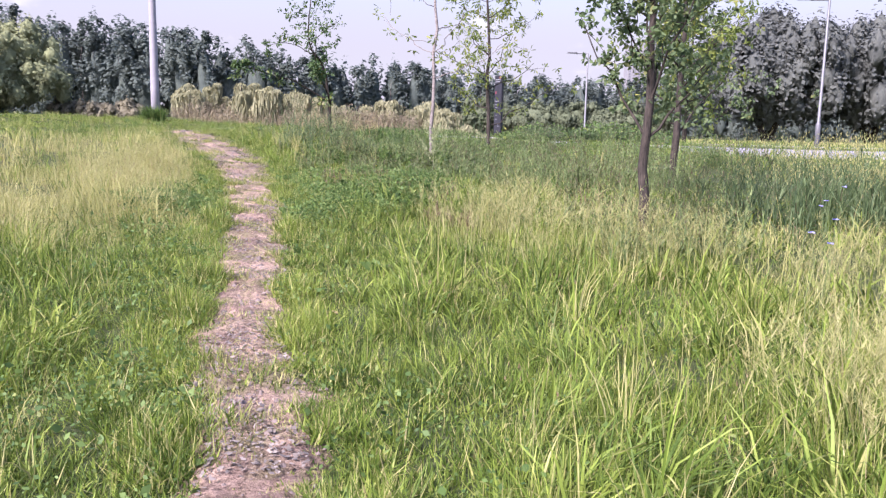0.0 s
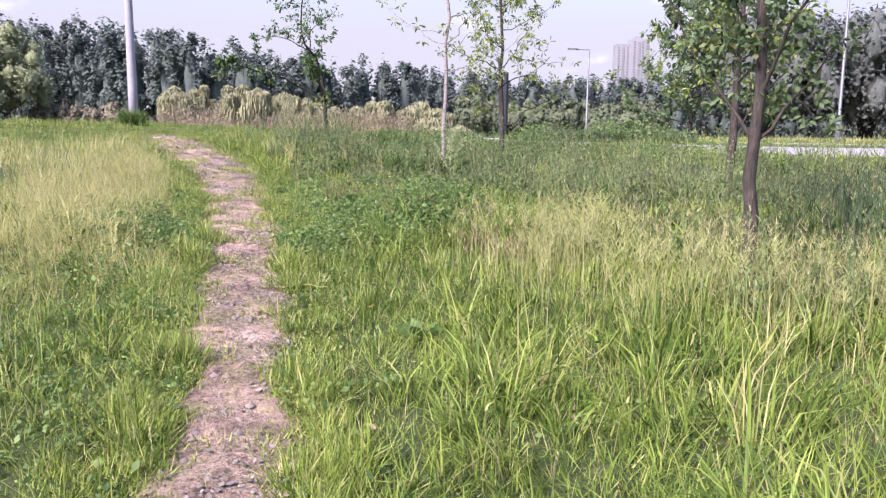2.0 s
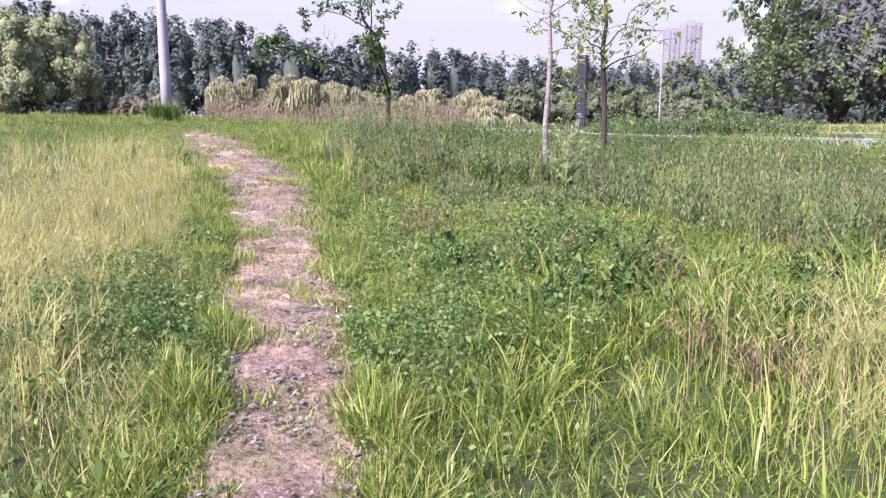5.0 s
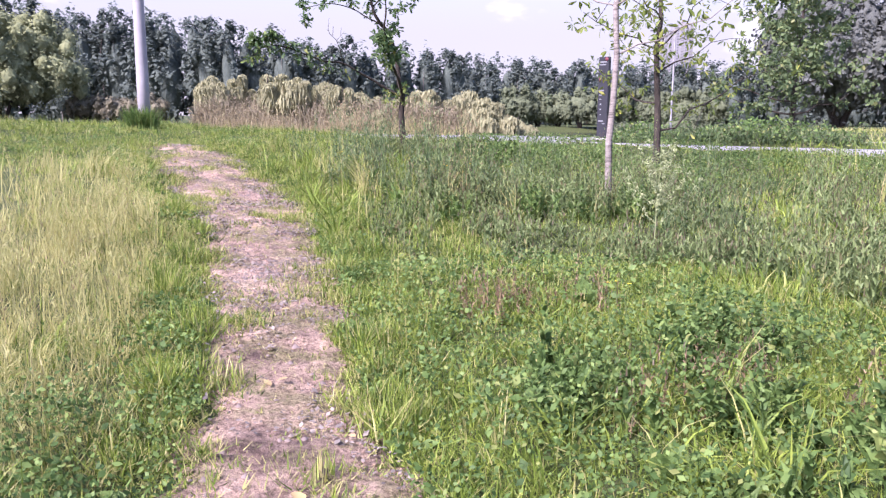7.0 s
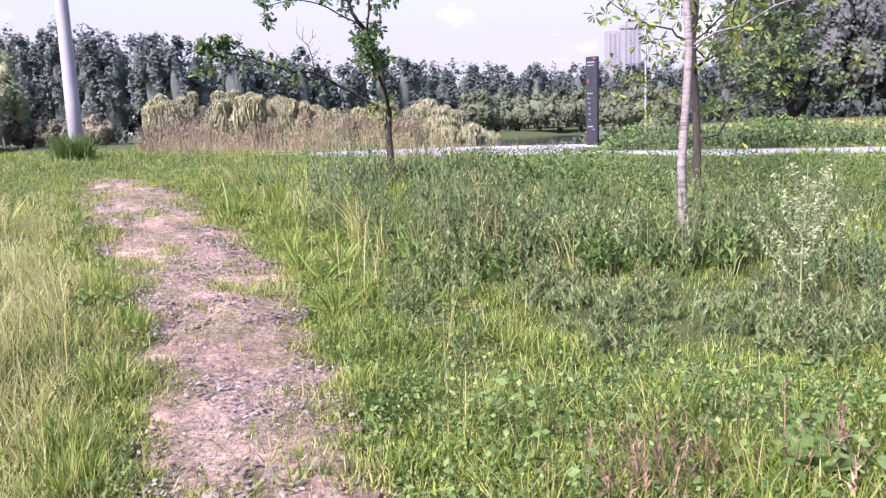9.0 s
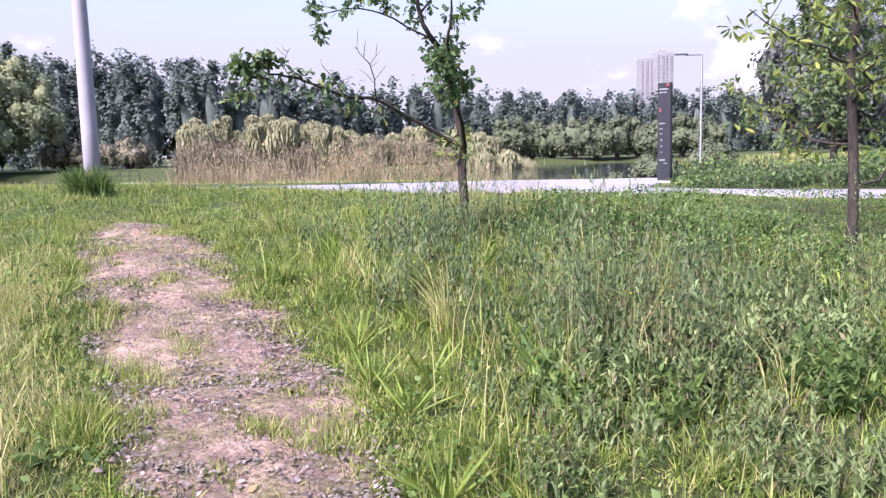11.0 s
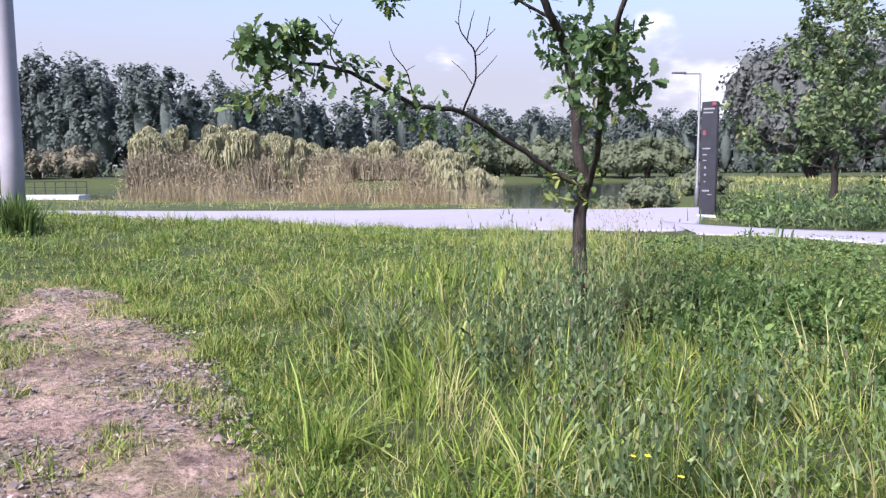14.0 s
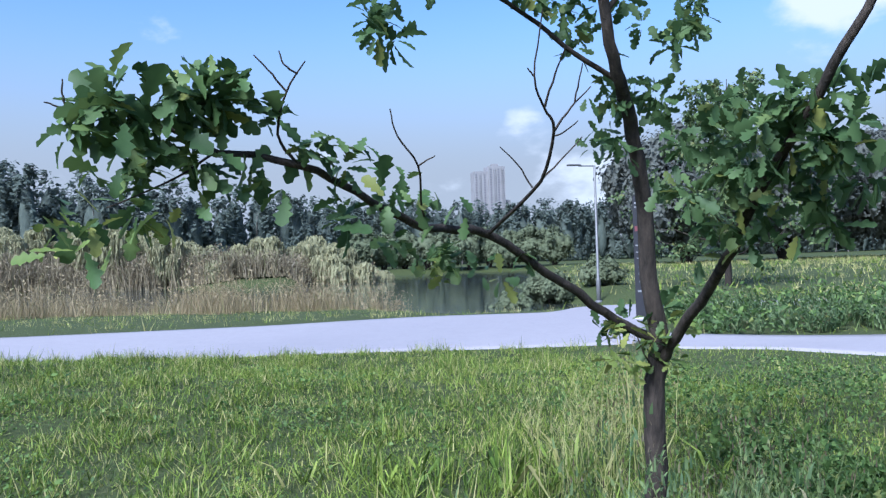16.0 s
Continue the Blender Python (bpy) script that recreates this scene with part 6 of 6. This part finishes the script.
for y, side, gap in ((15.35, 1, 0.12), (15.5, 1, 0.45), (15.0, 1, 0.25), (16.6, -1, 0.15), (16.0, 1, 0.3), (14.2, 1, 0.2)):
    where = (float(trail_x(y)) + side * (float(trail_half(y)) + gap), y)
    rosette("grass_rosette", where, 22, 0.24, M_GRASS, "bright tuft of arching grass-like leaves beside the trail", 1.1, [(0.0, 0.02), (0.5, 0.026), (1.0, 0.004)])
for where in ((-1.15, 6.35), (-2.05, 9.9), (-2.6, 10.7), (-1.6, 10.6), (-2.3, 12.1)):
    rosette("dock_plant", where, 8, 0.16, M_CLOVER, "bright green dock with long broad leaves", 0.9)
for where in ((-3.1, 6.7), (-1.95, 6.3), (-0.75, 3.1), (-0.6, 3.6), (-1.3, 2.7), (-3.5, 8.2), (-2.5, 8.3), (-4.35, 10.2), (-3.1, 10.1), (-5.1, 12.0), (-6.3, 14.2)):
    rosette("plantain", where, 9, 0.11, M_CLOVER, "low plantain rosette at the trail's edge", 0.35)

M_LITTER = foliage("fallen_leaves", (0.22, 0.14, 0.07), (0.38, 0.27, 0.13), (0.55, 0.44, 0.22), None, 2.0, 0.2)
rl = np.random.default_rng(404)
for k in range(26):
    y = rl.uniform(4.0, 19.5)
    x = float(trail_x(y)) + rl.normal(0, 0.35)
    v, f = join([leaf_mesh(np.zeros((1, 3)), np.array([[1.0, 0.0, 0.12]]), 0.07, rl, OAK_LEAF if k % 3 else PLAIN_LEAF, 8.0)])
    ob = new("fallen_leaf", np_mesh("fallen_leaf", v, f, M_LITTER))
    ob.matrix_basis = pose(x, y, float(height(x, y)) + 0.045, rl.uniform(-12, 12), rl.uniform(-12, 12), rl.uniform(0, 360))
    tagged(ob, "dry curled fallen leaf on the dirt trail", "leaf", "fallen leaves")

v, f = join([tube(bow((-0.2, 0, 0), (0.2, 0.02, 0.02), (0, 0, 0.02), 7, rl, 0.03), np.linspace(0.006, 0.003, 7), 6)])
stick = new("stick", np_mesh("stick", v, f, M_DRY))
stick.matrix_basis = pose(-2.15, 7.25, float(height(-2.15, 7.25)) + 0.05, 0, 0, -12)
tagged(stick, "thin pale dry stick lying at the trail's edge", "stick")
